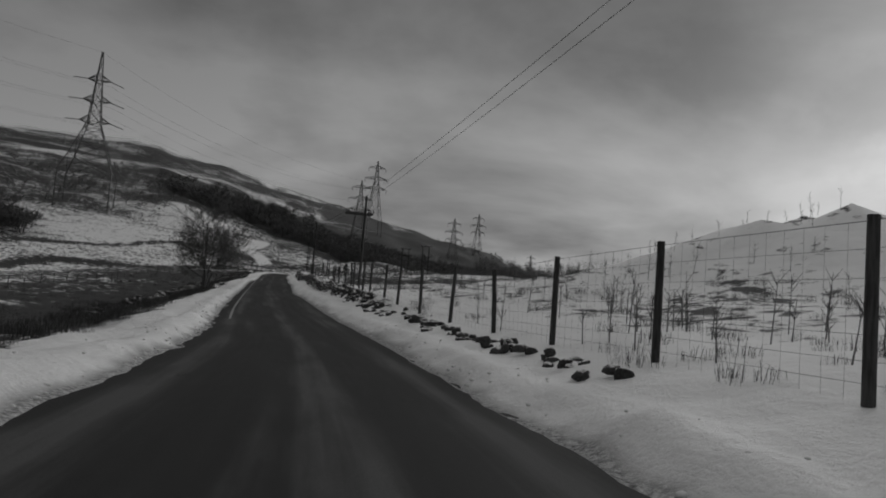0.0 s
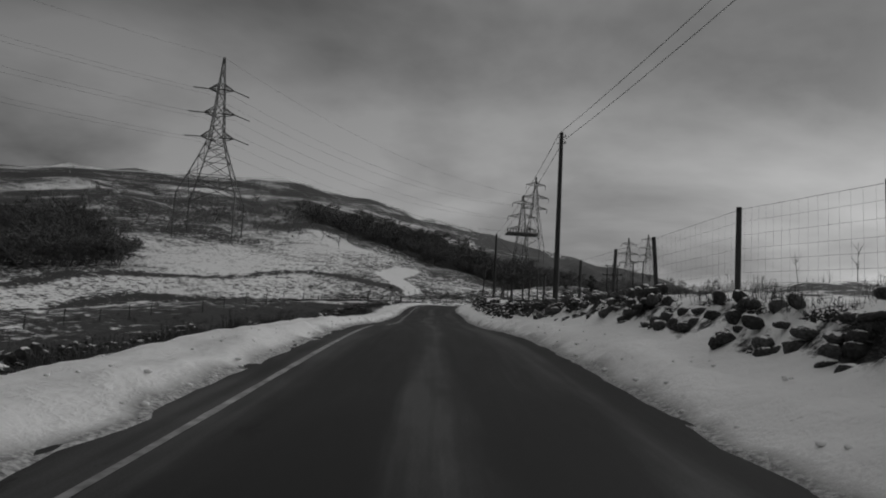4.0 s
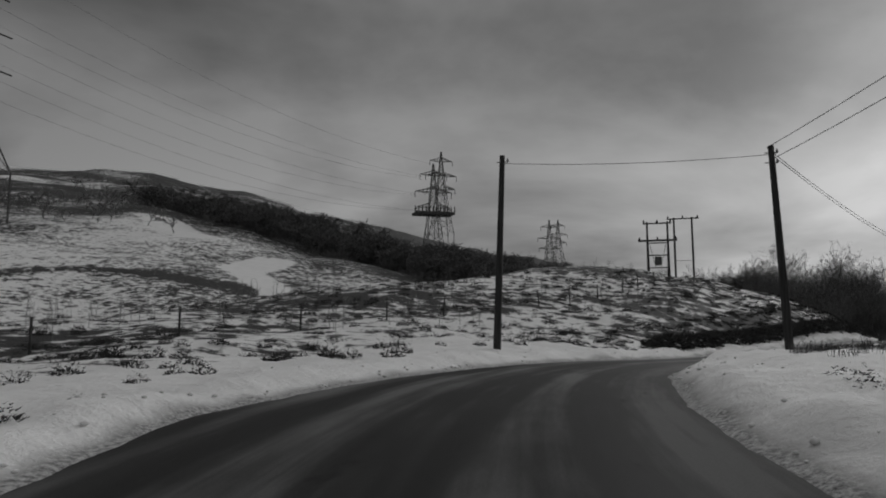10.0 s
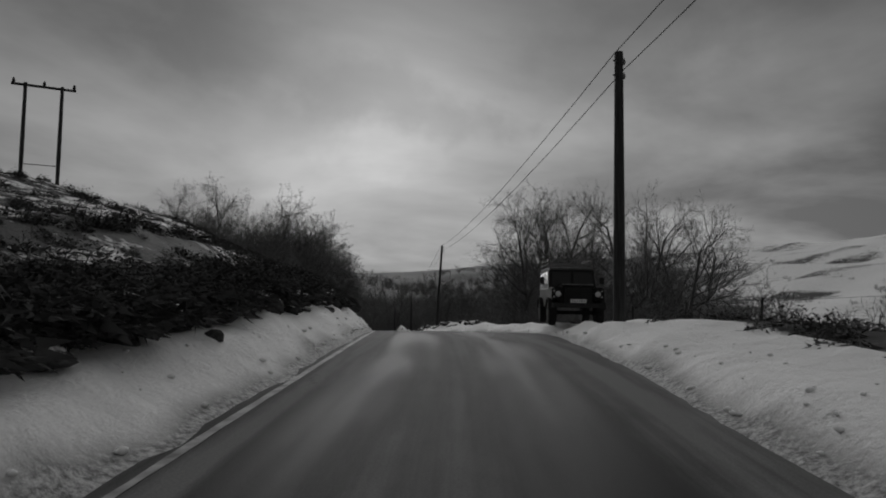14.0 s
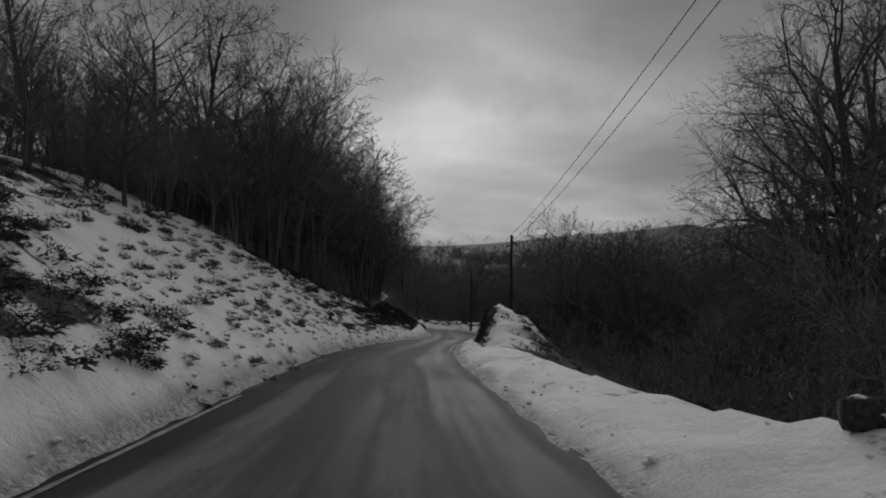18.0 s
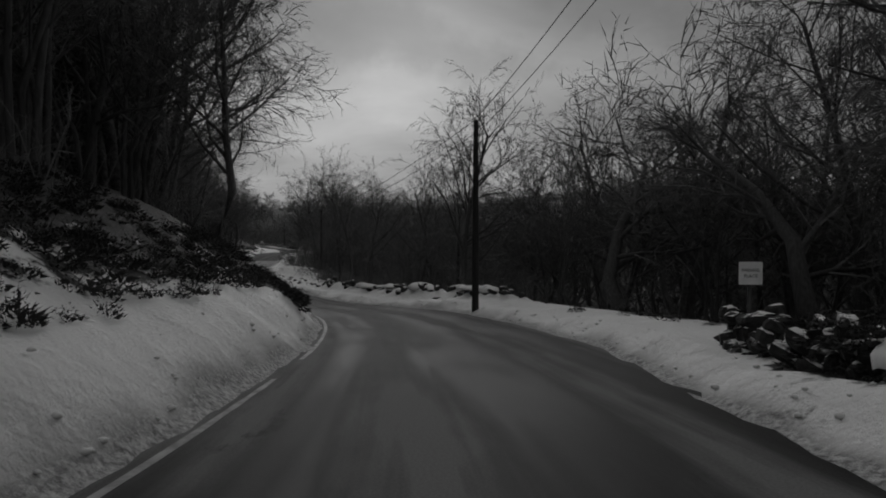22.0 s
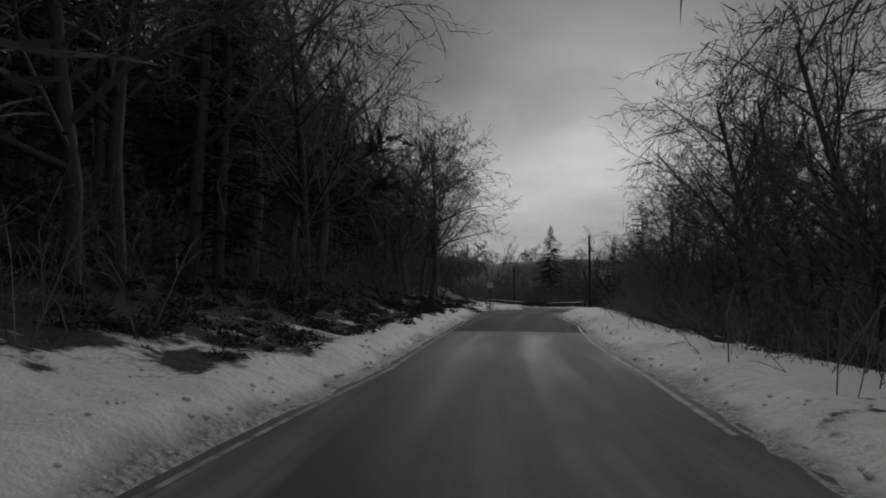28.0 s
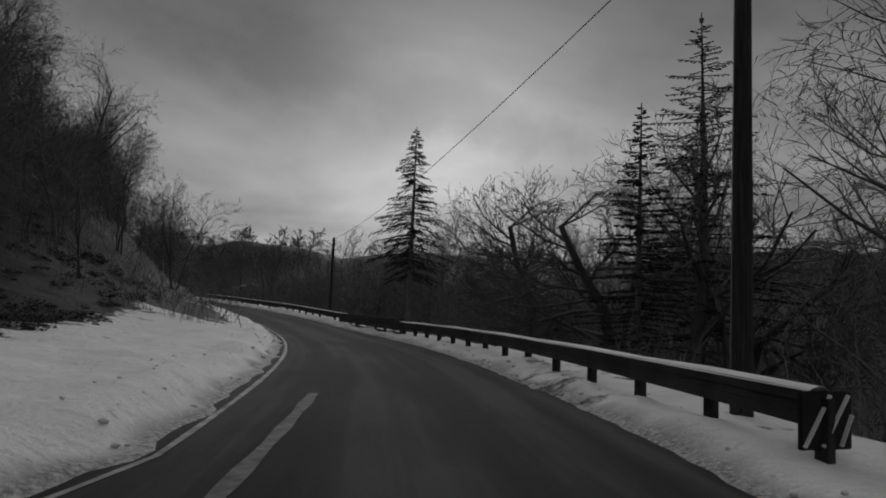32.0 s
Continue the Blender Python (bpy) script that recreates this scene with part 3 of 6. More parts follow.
def wildness(x, y, s, d, e):
    """How much heather and rough grass shows through the snow."""
    out = -0.10 + 0.42 * ease(e, 2.5, 9) + 0.12 * waves(x, y, 30, 21)
    left = d < 0
    out = out + np.where(left & (s < 165), 0.12 * ease(e, 3, 6), 0)
    out = out + np.where(left & (s > 165) & (s < 225) & (e < 14), -0.16, 0)
    out = out + np.where(left & (s > 255) & (s < 600), 0.30 * ease(s, 285, 310) * ease(e, 5.5, 10) - 0.10 * (1 - ease(e, 3, 6)), 0)
    out = out + np.where(left & (s > 330) & (s < 480), 0.25 * ease(e, 2.2, 4.5), 0)
    out = out + np.where(left, 0.85 * np.interp(s, [364, 369, 386, 391], [0, 1, 1, 0]) * ease(e, 0.2, 0.8) + 0.6 * ease(s, 486, 496) * ease(e, np.where(s > 522, 1.2, 4.5), np.where(s > 522, 2.6, 7.0)) + np.interp(s, [344, 350, 364, 368, 394, 400, 432, 438], [0, 0.55, 0.55, 0, 0, 0.55, 0.55, 0]) * ease(e, np.where(s < 380, 1.0, 2.0), np.where(s < 380, 2.2, 3.6)) + 0.7 * np.interp(s, [434, 440, 474, 480], [0, 1, 1, 0]) * ease(e, 0.5, 1.4), 0)
    out = out + np.where(left, 0.25 * np.interp(s, [262, 268, 297, 303], [0, 1, 1, 0]) * ease(e, 0.8, 1.6) * (1 - ease(e, 6, 9)), 0)
    out = out + np.where(~left & (s < 70), -0.28, 0)
    out = out + np.where(~left & (s > 30) & (s < 182), 0.45 * np.exp(-((e - 2.5) / 0.35) ** 2), 0)
    out = out + np.where(~left & (s > 321) & (s < 356), 1.5 * np.exp(-((e - 1.5) / 0.36) ** 2), 0)
    out = out + np.where(left, 0.5 * np.interp(s, [205, 216, 294, 302], [0, 1, 1, 0]) * ease(e, 0.8, 1.7) * (1 - ease(e, 4.5, 8)), 0)
    out = out + np.where(left & (s > 318), 0.5 * ease(e, 7, 10) * ease(s, 318, 335), 0)
    out = out + np.where(~left & (s > 188) & (s < 600), 0.55 * ease(e, 3.0, 5.5), 0)
    out = out + np.where(~left, 0.6 * np.interp(s, [292, 298, 314, 318], [0, 1, 1, 0]) * ease(e, 2.4, 3.4) + 0.6 * np.interp(s, [316, 320, 350, 356], [0, 1, 1, 0]) * ease(e, 4.2, 5.4), 0)
    out = out + np.where(left, 0.34 * np.interp(s, [380, 388, 430, 438], [0, 1, 1, 0]) * ease(e + 0.5 * waves(x, y, 3.0, 22), 1.2, 2.0), 0)
    out = out - np.where(left, 0.45 * np.interp(s, [306, 314, 340, 348], [0, 1, 1, 0]) * (1 - ease(e, 12, 15)), 0)
    out = out + np.where(~left, 0.7 * np.interp(s, [198, 208, 258, 266], [0, 1, 1, 0]) * ease(e, 1.9, 2.9), 0)
    out = out + np.where(left & (s < 172), 0.36 * ease(e + 0.3 * waves(x, y, 4, 23), 1.7, 2.6) * (1 - ease(e, 9, 13)), 0)
    return out


TRACK = [((-50.0, 238.0), (-66.0, 262.0), 2.2), ((-66.0, 262.0), (-72.0, 285.0), 2.4), ((-72.0, 285.0), (-94.0, 322.0), 3.4), ((-94.0, 322.0), (-92.0, 345.0), 4.0), ((-126.0, 372.0), (-150.0, 400.0), 6.0)]


def far_wildness(x, y):
    dx, dy = x - HUB[0], y - HUB[1]
    r, b = np.hypot(dx, dy), np.degrees(np.arctan2(-dx, dy))
    w = 0.21 + 0.22 * ease(r, 200, 330) + 0.06 * ease(r, 330, 480) + 0.16 * waves(x, y, 90, 31) + 0.12 * waves(x, y, 34, 36) * ease(r, 200, 330)
    w = w - 0.25 * np.exp(-((r - 540 - 20 * waves(x, y, 60, 33)) / 40) ** 2)
    w = w + 0.45 * ease(r, np.interp(b, [-20, -10, 0, 13, 23, 30], [215, 195, 172, 245, 290, 330]), np.interp(b, [-20, -10, 0, 13, 23, 30], [235, 215, 190, 262, 310, 350])) * (1 - ease(r, 330, 420)) * ease(b, -28, -20) * ease(b, 30, 24)
    w = w - 0.42 * ease(b, -52, -62) * ease(b, -125, -112) * (1 - 0.8 * ease(np.abs(waves(x, y, 120, 35)), 0.55, 0.7))
    w = w - 0.35 * np.exp(-((r - 900 - 30 * waves(x, y, 70, 34)) / 55) ** 2)
    # hedge-dark strips along the old field edges
    for base, deep in ((118, 3.2), (152, 2.6)):
        w = w + 0.45 * np.exp(-((r - base - 9 * waves(x, y, 80, base)) / deep) ** 2) * (b > -25)
    # the snowed-in farm track that climbs the moor
    for (ax, ay), (bx, by), half in TRACK:
        u = np.clip(((x - ax) * (bx - ax) + (y - ay) * (by - ay)) / ((bx - ax) ** 2 + (by - ay) ** 2), 0, 1)
        w = w - 1.2 * np.exp(-(((x - ax - u * (bx - ax)) ** 2 + (y - ay - u * (by - ay)) ** 2) / half**2) ** 2)
    w = w + 0.6 * ease(y, 300, 370) * ease(b, 12, -4) * ease(b, -62, -44)
    return w


def ground():
    core = lambda a, b, st: np.arange(a, b, st)  # noqa: E731
    grow = lambda lo, n, k: lo * (k ** np.arange(1, n + 1) - 1) / (k - 1)  # noqa: E731
    xs = np.r_[-150 - grow(6, 41, 1.10)[::-1], core(-150, 230, 3.0), 230 + grow(6, 41, 1.10)]
    ys = np.r_[-60 - grow(6, 26, 1.16)[::-1], core(-60, 600, 3.0), 600 + grow(6, 41, 1.10)]
    x, y = np.meshgrid(xs, ys, indexing="ij")
    z = height(x, y)
    s, d, lz = lane_of(x, y)
    s, d = s.reshape(x.shape), d.reshape(x.shape)
    el, er = table(EDGES, s)
    e = np.where(d < 0, -d - el, d - er)
    z = z - 0.4 * (1 - ease(e, 15.0, 20.0)) - 3.5 * (1 - ease(e, 2.0, 13.0))
    me = mesh_of("ground", np.stack([x, y, z], -1).reshape(-1, 3), [f[::-1] for f in grid_faces(len(xs), len(ys))], MOOR)
    u = ease(e, 22, 60)
    set_float(me, "heath", wildness(x, y, s, d, np.maximum(e, 0)) * (1 - u) + far_wildness(x, y) * u)
    set_float(me, "slush", np.zeros(x.size))
    return tagged(new("ground", me), "snow-covered moorland with dark heather showing through", "ground", kind="structure")


def verge(left):
    st = np.arange(-28, 700, 0.42)
    es = np.array([-0.25, 0.0, 0.1, 0.2, 0.32, 0.46, 0.62, 0.8, 1.0, 1.25, 1.55, 1.9, 2.3, 2.8, 3.4, 4.1, 5.0, 6.0, 7.3, 9.0, 11.0, 13.5, 16.5, 20.0])
    el, er = table(EDGES, st)
    off = (np.array(el if left else er))[:, None] + es[None] + (0.10 * waves(st, st * 0, 3.1, 41 + left) + 0.06 * waves(st, st * 0, 0.9, 43 + left))[:, None] * (es[None] > -0.2)
    sg = -1 if left else 1
    i = np.interp(st, ALONG, np.arange(len(ALONG)))
    k = np.arange(len(ALONG))
    px, py, nx, ny = (np.interp(i, k, v)[:, None] for v in (LANE[:, 0], LANE[:, 1], SIDE[:, 0], SIDE[:, 1]))
    x, y = px + nx * off * sg, py + ny * off * sg
    z = height(x, y) + 0.004
    z[:, 0] -= 0.12
    z += (es[None] > 0.05) * (0.030 * waves(x, y, 1.5, 47) + 0.012 * waves(x, y, 0.95, 48)) * (1 - 0.6 * ease(es[None], 2, 6))
    z -= 0.35 * ease(np.broadcast_to(es, x.shape), 18.5, 20.0)
    f = grid_faces(len(st), len(es))
    me = mesh_of("verge", np.stack([x, y, z], -1).reshape(-1, 3), f if left else [q[::-1] for q in f], MOOR)
    s2 = np.broadcast_to(st[:, None], x.shape)
    e2 = np.broadcast_to(np.maximum(es, 0), x.shape)
    set_float(me, "heath", wildness(x, y, s2, np.full(x.shape, float(sg)), e2))
    set_float(me, "slush", 0.75 * np.exp(-(e2 / 0.30) ** 2) + 0.22 * np.exp(-e2 / 0.9))
    return tagged(new("verge_left" if left else "verge_right", me), "ploughed snow bank along the road edge, gritty at the tarmac", "verge", kind="structure")


def road():
    st = np.arange(-29, 705, 0.8)
    el, er = (np.array(v) for v in table(EDGES, st))
    us = np.linspace(0, 1, 13)
    off = -(el + 0.6)[:, None] * (1 - us) + (er + 0.6)[:, None] * us
    i = np.interp(st, ALONG, np.arange(len(ALONG)))
    k = np.arange(len(ALONG))
    px, py, pz, nx, ny = (np.interp(i, k, v)[:, None] for v in (LANE[:, 0], LANE[:, 1], LANE[:, 2], SIDE[:, 0], SIDE[:, 1]))
    x, y = px + nx * off, py + ny * off
    z = pz + 0.02 - 0.035 * (2 * us[None] - 1) ** 2 + 0.003 * waves(x, y, 7.0, 51)
    me = mesh_of("road", np.stack([x, y, z], -1).reshape(-1, 3), grid_faces(len(st), len(us)), ASPHALT)
    lane = np.stack([off, np.broadcast_to(st[:, None], off.shape), 0 * off], -1)
    me.attributes.new("lane", "FLOAT_VECTOR", "POINT").data.foreach_set("vector", lane.astype(np.float32).ravel())
    ob = tagged(new("road", me), "narrow wet tarmac road, worn and patched, cleared of snow", "road", kind="structure")
    return ob


def edge_line(parent, left, s0, s1, inset, width):
    st = np.arange(s0, s1, 0.5)
    el, er = (np.array(v) for v in table(EDGES, st))
    mid = (-(el - inset) if left else (er - inset))
    off = mid[:, None] + np.array([-width / 2, width / 2])[None] * (1 + 0.25 * waves(st, st, 2.2, 61))[:, None]
    i = np.interp(st, ALONG, np.arange(len(ALONG)))
    k = np.arange(len(ALONG))
    px, py, pz, nx, ny = (np.interp(i, k, v)[:, None] for v in (LANE[:, 0], LANE[:, 1], LANE[:, 2], SIDE[:, 0], SIDE[:, 1]))
    x, y = px + nx * off, py + ny * off
    us = (off + el[:, None] + 0.6) / (el + er + 1.2)[:, None]
    z = pz + 0.02 - 0.035 * (2 * us - 1) ** 2 + 0.003 * waves(x, y, 7.0, 51) + 0.006
    me = mesh_of("edge_line", np.stack([x, y, z], -1).reshape(-1, 3), grid_faces(len(st), 2), LINE)
    ob = new("edge_line", me)
    ob.parent = parent
    return ob


def centre_dash(parent, s0, s1, d0, d1, width):
    st = np.arange(s0, s1, 0.5)
    el, er = (np.array(v) for v in table(EDGES, st))
    off = np.linspace(d0, d1, len(st))[:, None] + np.array([-width / 2, width / 2])[None] * (1 + 0.3 * waves(st, st, 1.7, 63))[:, None]
    i = np.interp(st, ALONG, np.arange(len(ALONG)))
    k = np.arange(len(ALONG))
    px, py, pz, nx, ny = (np.interp(i, k, v)[:, None] for v in (LANE[:, 0], LANE[:, 1], LANE[:, 2], SIDE[:, 0], SIDE[:, 1]))
    x, y = px + nx * off, py + ny * off
    us = (off + el[:, None] + 0.6) / (el + er + 1.2)[:, None]
    z = pz + 0.02 - 0.035 * (2 * us - 1) ** 2 + 0.003 * waves(x, y, 7.0, 51) + 0.006
    ob = new("centre_line", mesh_of("centre_line", np.stack([x, y, z], -1).reshape(-1, 3), grid_faces(len(st), 2), GHOST))
    ob.parent = parent


GROUND = ground()
verge(True)
verge(False)
THE_ROAD = road()
for left, s0, s1 in ((True, 30, 106), (True, 106.6, 128), (True, 128.5, 174), (True, 196, 224), (True, 224.5, 262), (True, 263, 300), (True, 342, 358), (True, 360, 388),
                     (True, 396, 424), (True, 432, 474), (True, 486, 560), (False, 258, 290), (False, 318, 334), (False, 436, 474)):
    edge_line(THE_ROAD, left, s0, s1, (0.55 if s1 < 110 else 0.95 if s1 < 130 else 0.75) if s1 < 180 else 0.2, 0.10 if s1 < 180 else 0.085)
centre_dash(THE_ROAD, 486, 503, -1.5, -0.9, 0.15)


# ---- building kit ----
def tube(verts, faces, pts, radii, sides=6, cap=True):
    """Adds a tapered tube through pts to the lists."""
    base = len(verts)
    up = Vector((0.13, 0.21, 1))
    n = len(pts)
    for k in range(n):
        a = Vector(pts[max(k - 1, 0)])
        b = Vector(pts[min(k + 1, n - 1)])
        w = b - a
        if w.length < 1e-9:
            w = Vector((0, 0, 1))
        w.normalize()
        side = w.cross(up if abs(w.dot(up)) < 1.0 else Vector((1, 0, 0)))
        side.normalize()
        other = w.cross(side)
        p, r = Vector(pts[k]), radii[k]
        for j in range(sides):
            q = 6.28319 * j / sides
            verts.append(p + side * (r * math.cos(q)) + other * (r * math.sin(q)))
    for k in range(n - 1):
        for j in range(sides):
            a, b = base + k * sides + j, base + k * sides + (j + 1) % sides
            faces.append((a, b, b + sides, a + sides))
    if cap:
        faces.append(tuple(base + (n - 1) * sides + j for j in range(sides)))
        faces.append(tuple(base + j for j in reversed(range(sides))))


def bar(verts, faces, a, b, w, h=None, up=(0, 0, 1)):
    """Adds a square bar from a to b."""
    h = h or w
    a, b = Vector(a), Vector(b)
    way = (b - a).normalized()
    u = Vector(up)
    if abs(way.dot(u)) > 0.98:
        u = Vector((1, 0, 0))
    s = way.cross(u).normalized()
    t = s.cross(way)
    k = len(verts)
    for p in (a, b):
        for i, j in ((-1, -1), (1, -1), (1, 1), (-1, 1)):
            verts.append(p + s * (i * w / 2) + t * (j * h / 2))
    faces.extend([(k, k + 1, k + 5, k + 4), (k + 1, k + 2, k + 6, k + 5), (k + 2, k + 3, k + 7, k + 6), (k + 3, k, k + 4, k + 7), (k + 3, k + 2, k + 1, k), (k + 4, k + 5, k + 6, k + 7)])


def part(name, vf, mat, parent=None, label="", smooth=False):
    ob = new(name, mesh_of(name, vf[0], vf[1], mat, smooth))
    if parent:
        ob.parent = parent
    if label:
        tagged(ob, label)
    return ob


def thing(name, label, category, m=None, group=""):
    ob = new(name)
    ob.empty_display_size = 0.2
    if m is not None:
        ob.matrix_basis = m
    return tagged(ob, label, category, group)


def box_bm(sx, sy, sz, bevel=0.0, centre=(0, 0, 0), seg=2):
    bm = bmesh.new()
    bmesh.ops.create_cube(bm, size=1.0)
    bmesh.ops.scale(bm, vec=(sx, sy, sz), verts=bm.verts)
    if bevel:
        bmesh.ops.bevel(bm, geom=bm.edges[:], offset=bevel, segments=seg, affect="EDGES", clamp_overlap=True)
    bmesh.ops.translate(bm, vec=centre, verts=bm.verts)
    return bm


def lump_bm(name, bm, mat, parent, label="", smooth=False):
    me = bpy.data.meshes.new(name)
    bm.to_mesh(me)
    bm.free()
    me.materials.append(mat)
    if smooth:
        me.polygons.foreach_set("use_smooth", [True] * len(me.polygons))
    ob = new(name, me)
    if parent:
        ob.parent = parent
    if label:
        tagged(ob, label)
    return ob


# ---- telegraph poles and their wires ----
def telegraph_pole(x, y, top, lean=(0.0, 0.0), fittings=2):
    z = float(height(np.array([x]), np.array([y]))[0])
    ob = thing("telegraph_pole", "tall dark creosoted wooden telegraph pole in the snow", "pole", pose(x, y, z), "telegraph poles")
    h = top - z
    v, f = [], []
    n = 7
    tube(v, f, [(lean[0] * k / n, lean[1] * k / n, -0.6 + (h + 0.6) * k / n) for k in range(n + 1)], [0.15 - 0.05 * k / n for k in range(n + 1)], 12)
    part("shaft", (v, f), CREOSOTE, ob, smooth=False)
    for k in range(fittings):
        v, f = [], []
        zz = h - 0.25 - 0.35 * k
        bar(v, f, (lean[0] - 0.22, lean[1], zz), (lean[0] + 0.22, lean[1], zz), 0.03)
        part("bracket", (v, f), STEEL, ob)
        v, f = [], []
        tube(v, f, [(lean[0] + 0.2, lean[1], zz + 0.0), (lean[0] + 0.2, lean[1], zz + 0.05), (lean[0] + 0.2, lean[1], zz + 0.14)], [0.03, 0.05, 0.025], 8)
        part("insulator", (v, f), LINE, ob)
    return Vector((x + lean[0], y + lean[1], z + h))


def wires(a, b, gap, sag, radius=0.014):
    ob = thing("overhead_wire", "thin dark overhead telephone wires strung between wooden poles", "wire", pose(*((a + b) / 2)), "overhead wires")
    mid = (a + b) / 2
    for g in gap:
        v, f = [], []
        pts = []
        for k in range(17):
            u = k / 16
            p = a.lerp(b, u) - mid
            side = (b - a).cross(Vector((0, 0, 1))).normalized() * g[0]
            pts.append(p + side + Vector((0, 0, g[1] - sag * 4 * u * (1 - u))))
        tube(v, f, pts, [radius] * 17, 4)
        part("wire", (v, f), CABLE, ob)
    return ob


POLES = [(2.5, 26.0, 8.8), (-8.0, 67.9, 11.2), (-21.3, 113.6, 12.8), (-30.2, 153.9, 12.8), (-28.2, 192.7, 12.35), (-4.4, 222.6, 11.85), (24.62, 263.5, 10.9),
         (54.6, 305.5, 6.4), (72.6, 334.2, 3.4), (91.0, 379.3, 1.75), (124.5, 415.5, 3.6), (126.6, 446.5, 3.32), (143.5, 493.8, 2.66)]
LEANS = {6: (0.45, -0.2), 4: (-0.25, 0.0)}
TOPS = [telegraph_pole(x, y, t, LEANS.get(k, (0, 0))) for k, (x, y, t) in enumerate(POLES) if k != 0]
TWO = ((-0.12, -0.05), (0.12, -0.42))
first = Vector((14.4, -18.0, 11.4))
wires(first, TOPS[0], TWO, 0.5)
for k in range(8):
    wires(TOPS[k], TOPS[k + 1], TWO, 0.6)
wires(TOPS[8], TOPS[9], ((0, -0.1),), 0.7)
wires(TOPS[9], TOPS[10], ((0, -0.1),), 0.7)
wires(TOPS[10], TOPS[11], ((0, -0.1),), 0.7)
corner = telegraph_pole(-37.95, 194.6, 12.7, (0.32, 0.2), 1)
wires(corner, TOPS[3], ((0, -0.3),), 0.15, 0.011)


# ---- high-voltage pylons ----
ARMS_WIDE = ((38.0, 4.2), (29.5, 5.2), (21.0, 5.6))
ARMS_SLIM = ((44.0, 7.0), (35.0, 9.6), (27.0, 8.6))


def pylon(x, y, top, tall, turn, foot, arms, tension=None):
    """A lattice tower with three pairs of arms. tension: the two bearings of its wires, where the strings lie along them."""
    z = top - tall
    g = float(height(np.array([x]), np.array([y]))[0])
    ob = thing("pylon", "steel lattice electricity pylon with three pairs of arms", "pylon", pose(x, y, z, 0, 0, turn), "electricity pylons")
    k = tall / 50.0
    waist = arms[2][0] / 50.0

    def half(h):
        u = h / 50.0
        return (foot - (foot - 2.3) * (min(u / waist, 1.0)) ** 0.9 if u < waist else 2.3 - 2.0 * (u - waist) / (1 - waist)) * k

    levels = sorted({0.0, 7.0, 13.5, arms[2][0] - 3, arms[2][0], arms[2][0] + 4, arms[1][0], arms[1][0] + 4, arms[0][0], arms[0][0] + 3, 46.5, 50.0})
    t = 0.24 * k
    for cx, cy in ((-1, -1), (1, -1), (1, 1), (-1, 1)):
        v, f = [], []
        low = (cx * half(0), cy * half(0), min(0, g - z) - 1.5)
        tube(v, f, [low] + [(cx * half(a), cy * half(a), a * k) for a in levels], [t] + [t * (1 - 0.5 * a / 50) for a in levels], 4)
        part("leg", (v, f), STEEL, ob)
    c = [(-1, -1), (1, -1), (1, 1), (-1, 1)]
    for i in range(4):
        v, f = [], []
        p, q = c[i], c[(i + 1) % 4]
        for a, b in zip(levels[:-1], levels[1:]):
            ra, rb = half(a), half(b)
            bar(v, f, (p[0] * ra, p[1] * ra, a * k), (q[0] * rb, q[1] * rb, b * k), t * 0.7)
            bar(v, f, (q[0] * ra, q[1] * ra, a * k), (p[0] * rb, p[1] * rb, b * k), t * 0.7)
            bar(v, f, (p[0] * rb, p[1] * rb, b * k), (q[0] * rb, q[1] * rb, b * k), t * 0.7)
        part("bracing", (v, f), STEEL, ob)
    for h, reach in arms:
        for sgn in (-1, 1):
            v, f = [], []
            r = half(h)
            tip = (sgn * reach * k, 0, (h + 0.4) * k)
            for cy in (-1, 1):
                bar(v, f, (sgn * r, cy * r, h * k), tip, t)
                bar(v, f, (sgn * half(h + 2.2), cy * half(h + 2.2), (h + 2.4) * k), tip, t)
                for u in (0.3, 0.55, 0.78):
                    lo = Vector((sgn * r, cy * r, h * k)).lerp(Vector(tip), u)
                    hi = Vector((sgn * half(h + 2.2), cy * half(h + 2.2), (h + 2.4) * k)).lerp(Vector(tip), max(0, u - 0.16))
                    bar(v, f, lo, hi, t * 0.6)
            arm = part("arm", (v, f), STEEL, ob)
            if tension:
                for bearing in tension:
                    q = radians(bearing - turn)
                    e = (tip[0] - math.sin(q) * 5.5 * k, math.cos(q) * 5.5 * k, tip[2] - 0.9 * k)
                    v, f = [], []
                    tube(v, f, [tip, e], [0.17 * k, 0.17 * k], 6)
                    part("insulator", (v, f), CABLE, arm)
            else:
                v, f = [], []
                tube(v, f, [tip, (tip[0], 0, tip[2] - 3.0 * k)], [0.16 * k, 0.16 * k], 6)
                part("insulator", (v, f), CABLE, arm)
    return ob


def power_lines(a, b, sag):
    """Six conductors and an earth wire from one tower to the next; a and b are (x, y, top), height, turn, arms."""
    ob = thing("power_line", "thin slack high-voltage conductors hanging between the pylons", "power line", None, "power lines")
    for level in range(4):
        for sgn in (-1, 1) if level < 3 else (1,):
            ends = []
            for (x, y, top), tall, turn, arms in (a, b):
                k = tall / 50.0
                q = radians(turn)
                h, reach = arms[level] if level < 3 else (51.5, 0)
                ends.append(Vector((x + math.cos(q) * sgn * reach * k, y + math.sin(q) * sgn * reach * k, top - tall + (h - 1.5) * k)))
            v, f = [], []
            pts = [ends[0].lerp(ends[1], i / 24) - Vector((0, 0, sag * 4 * (i / 24) * (1 - i / 24))) for i in range(25)]
            tube(v, f, pts, [0.035] * 25, 3, False)
            part("conductor", (v, f), CABLE, ob)


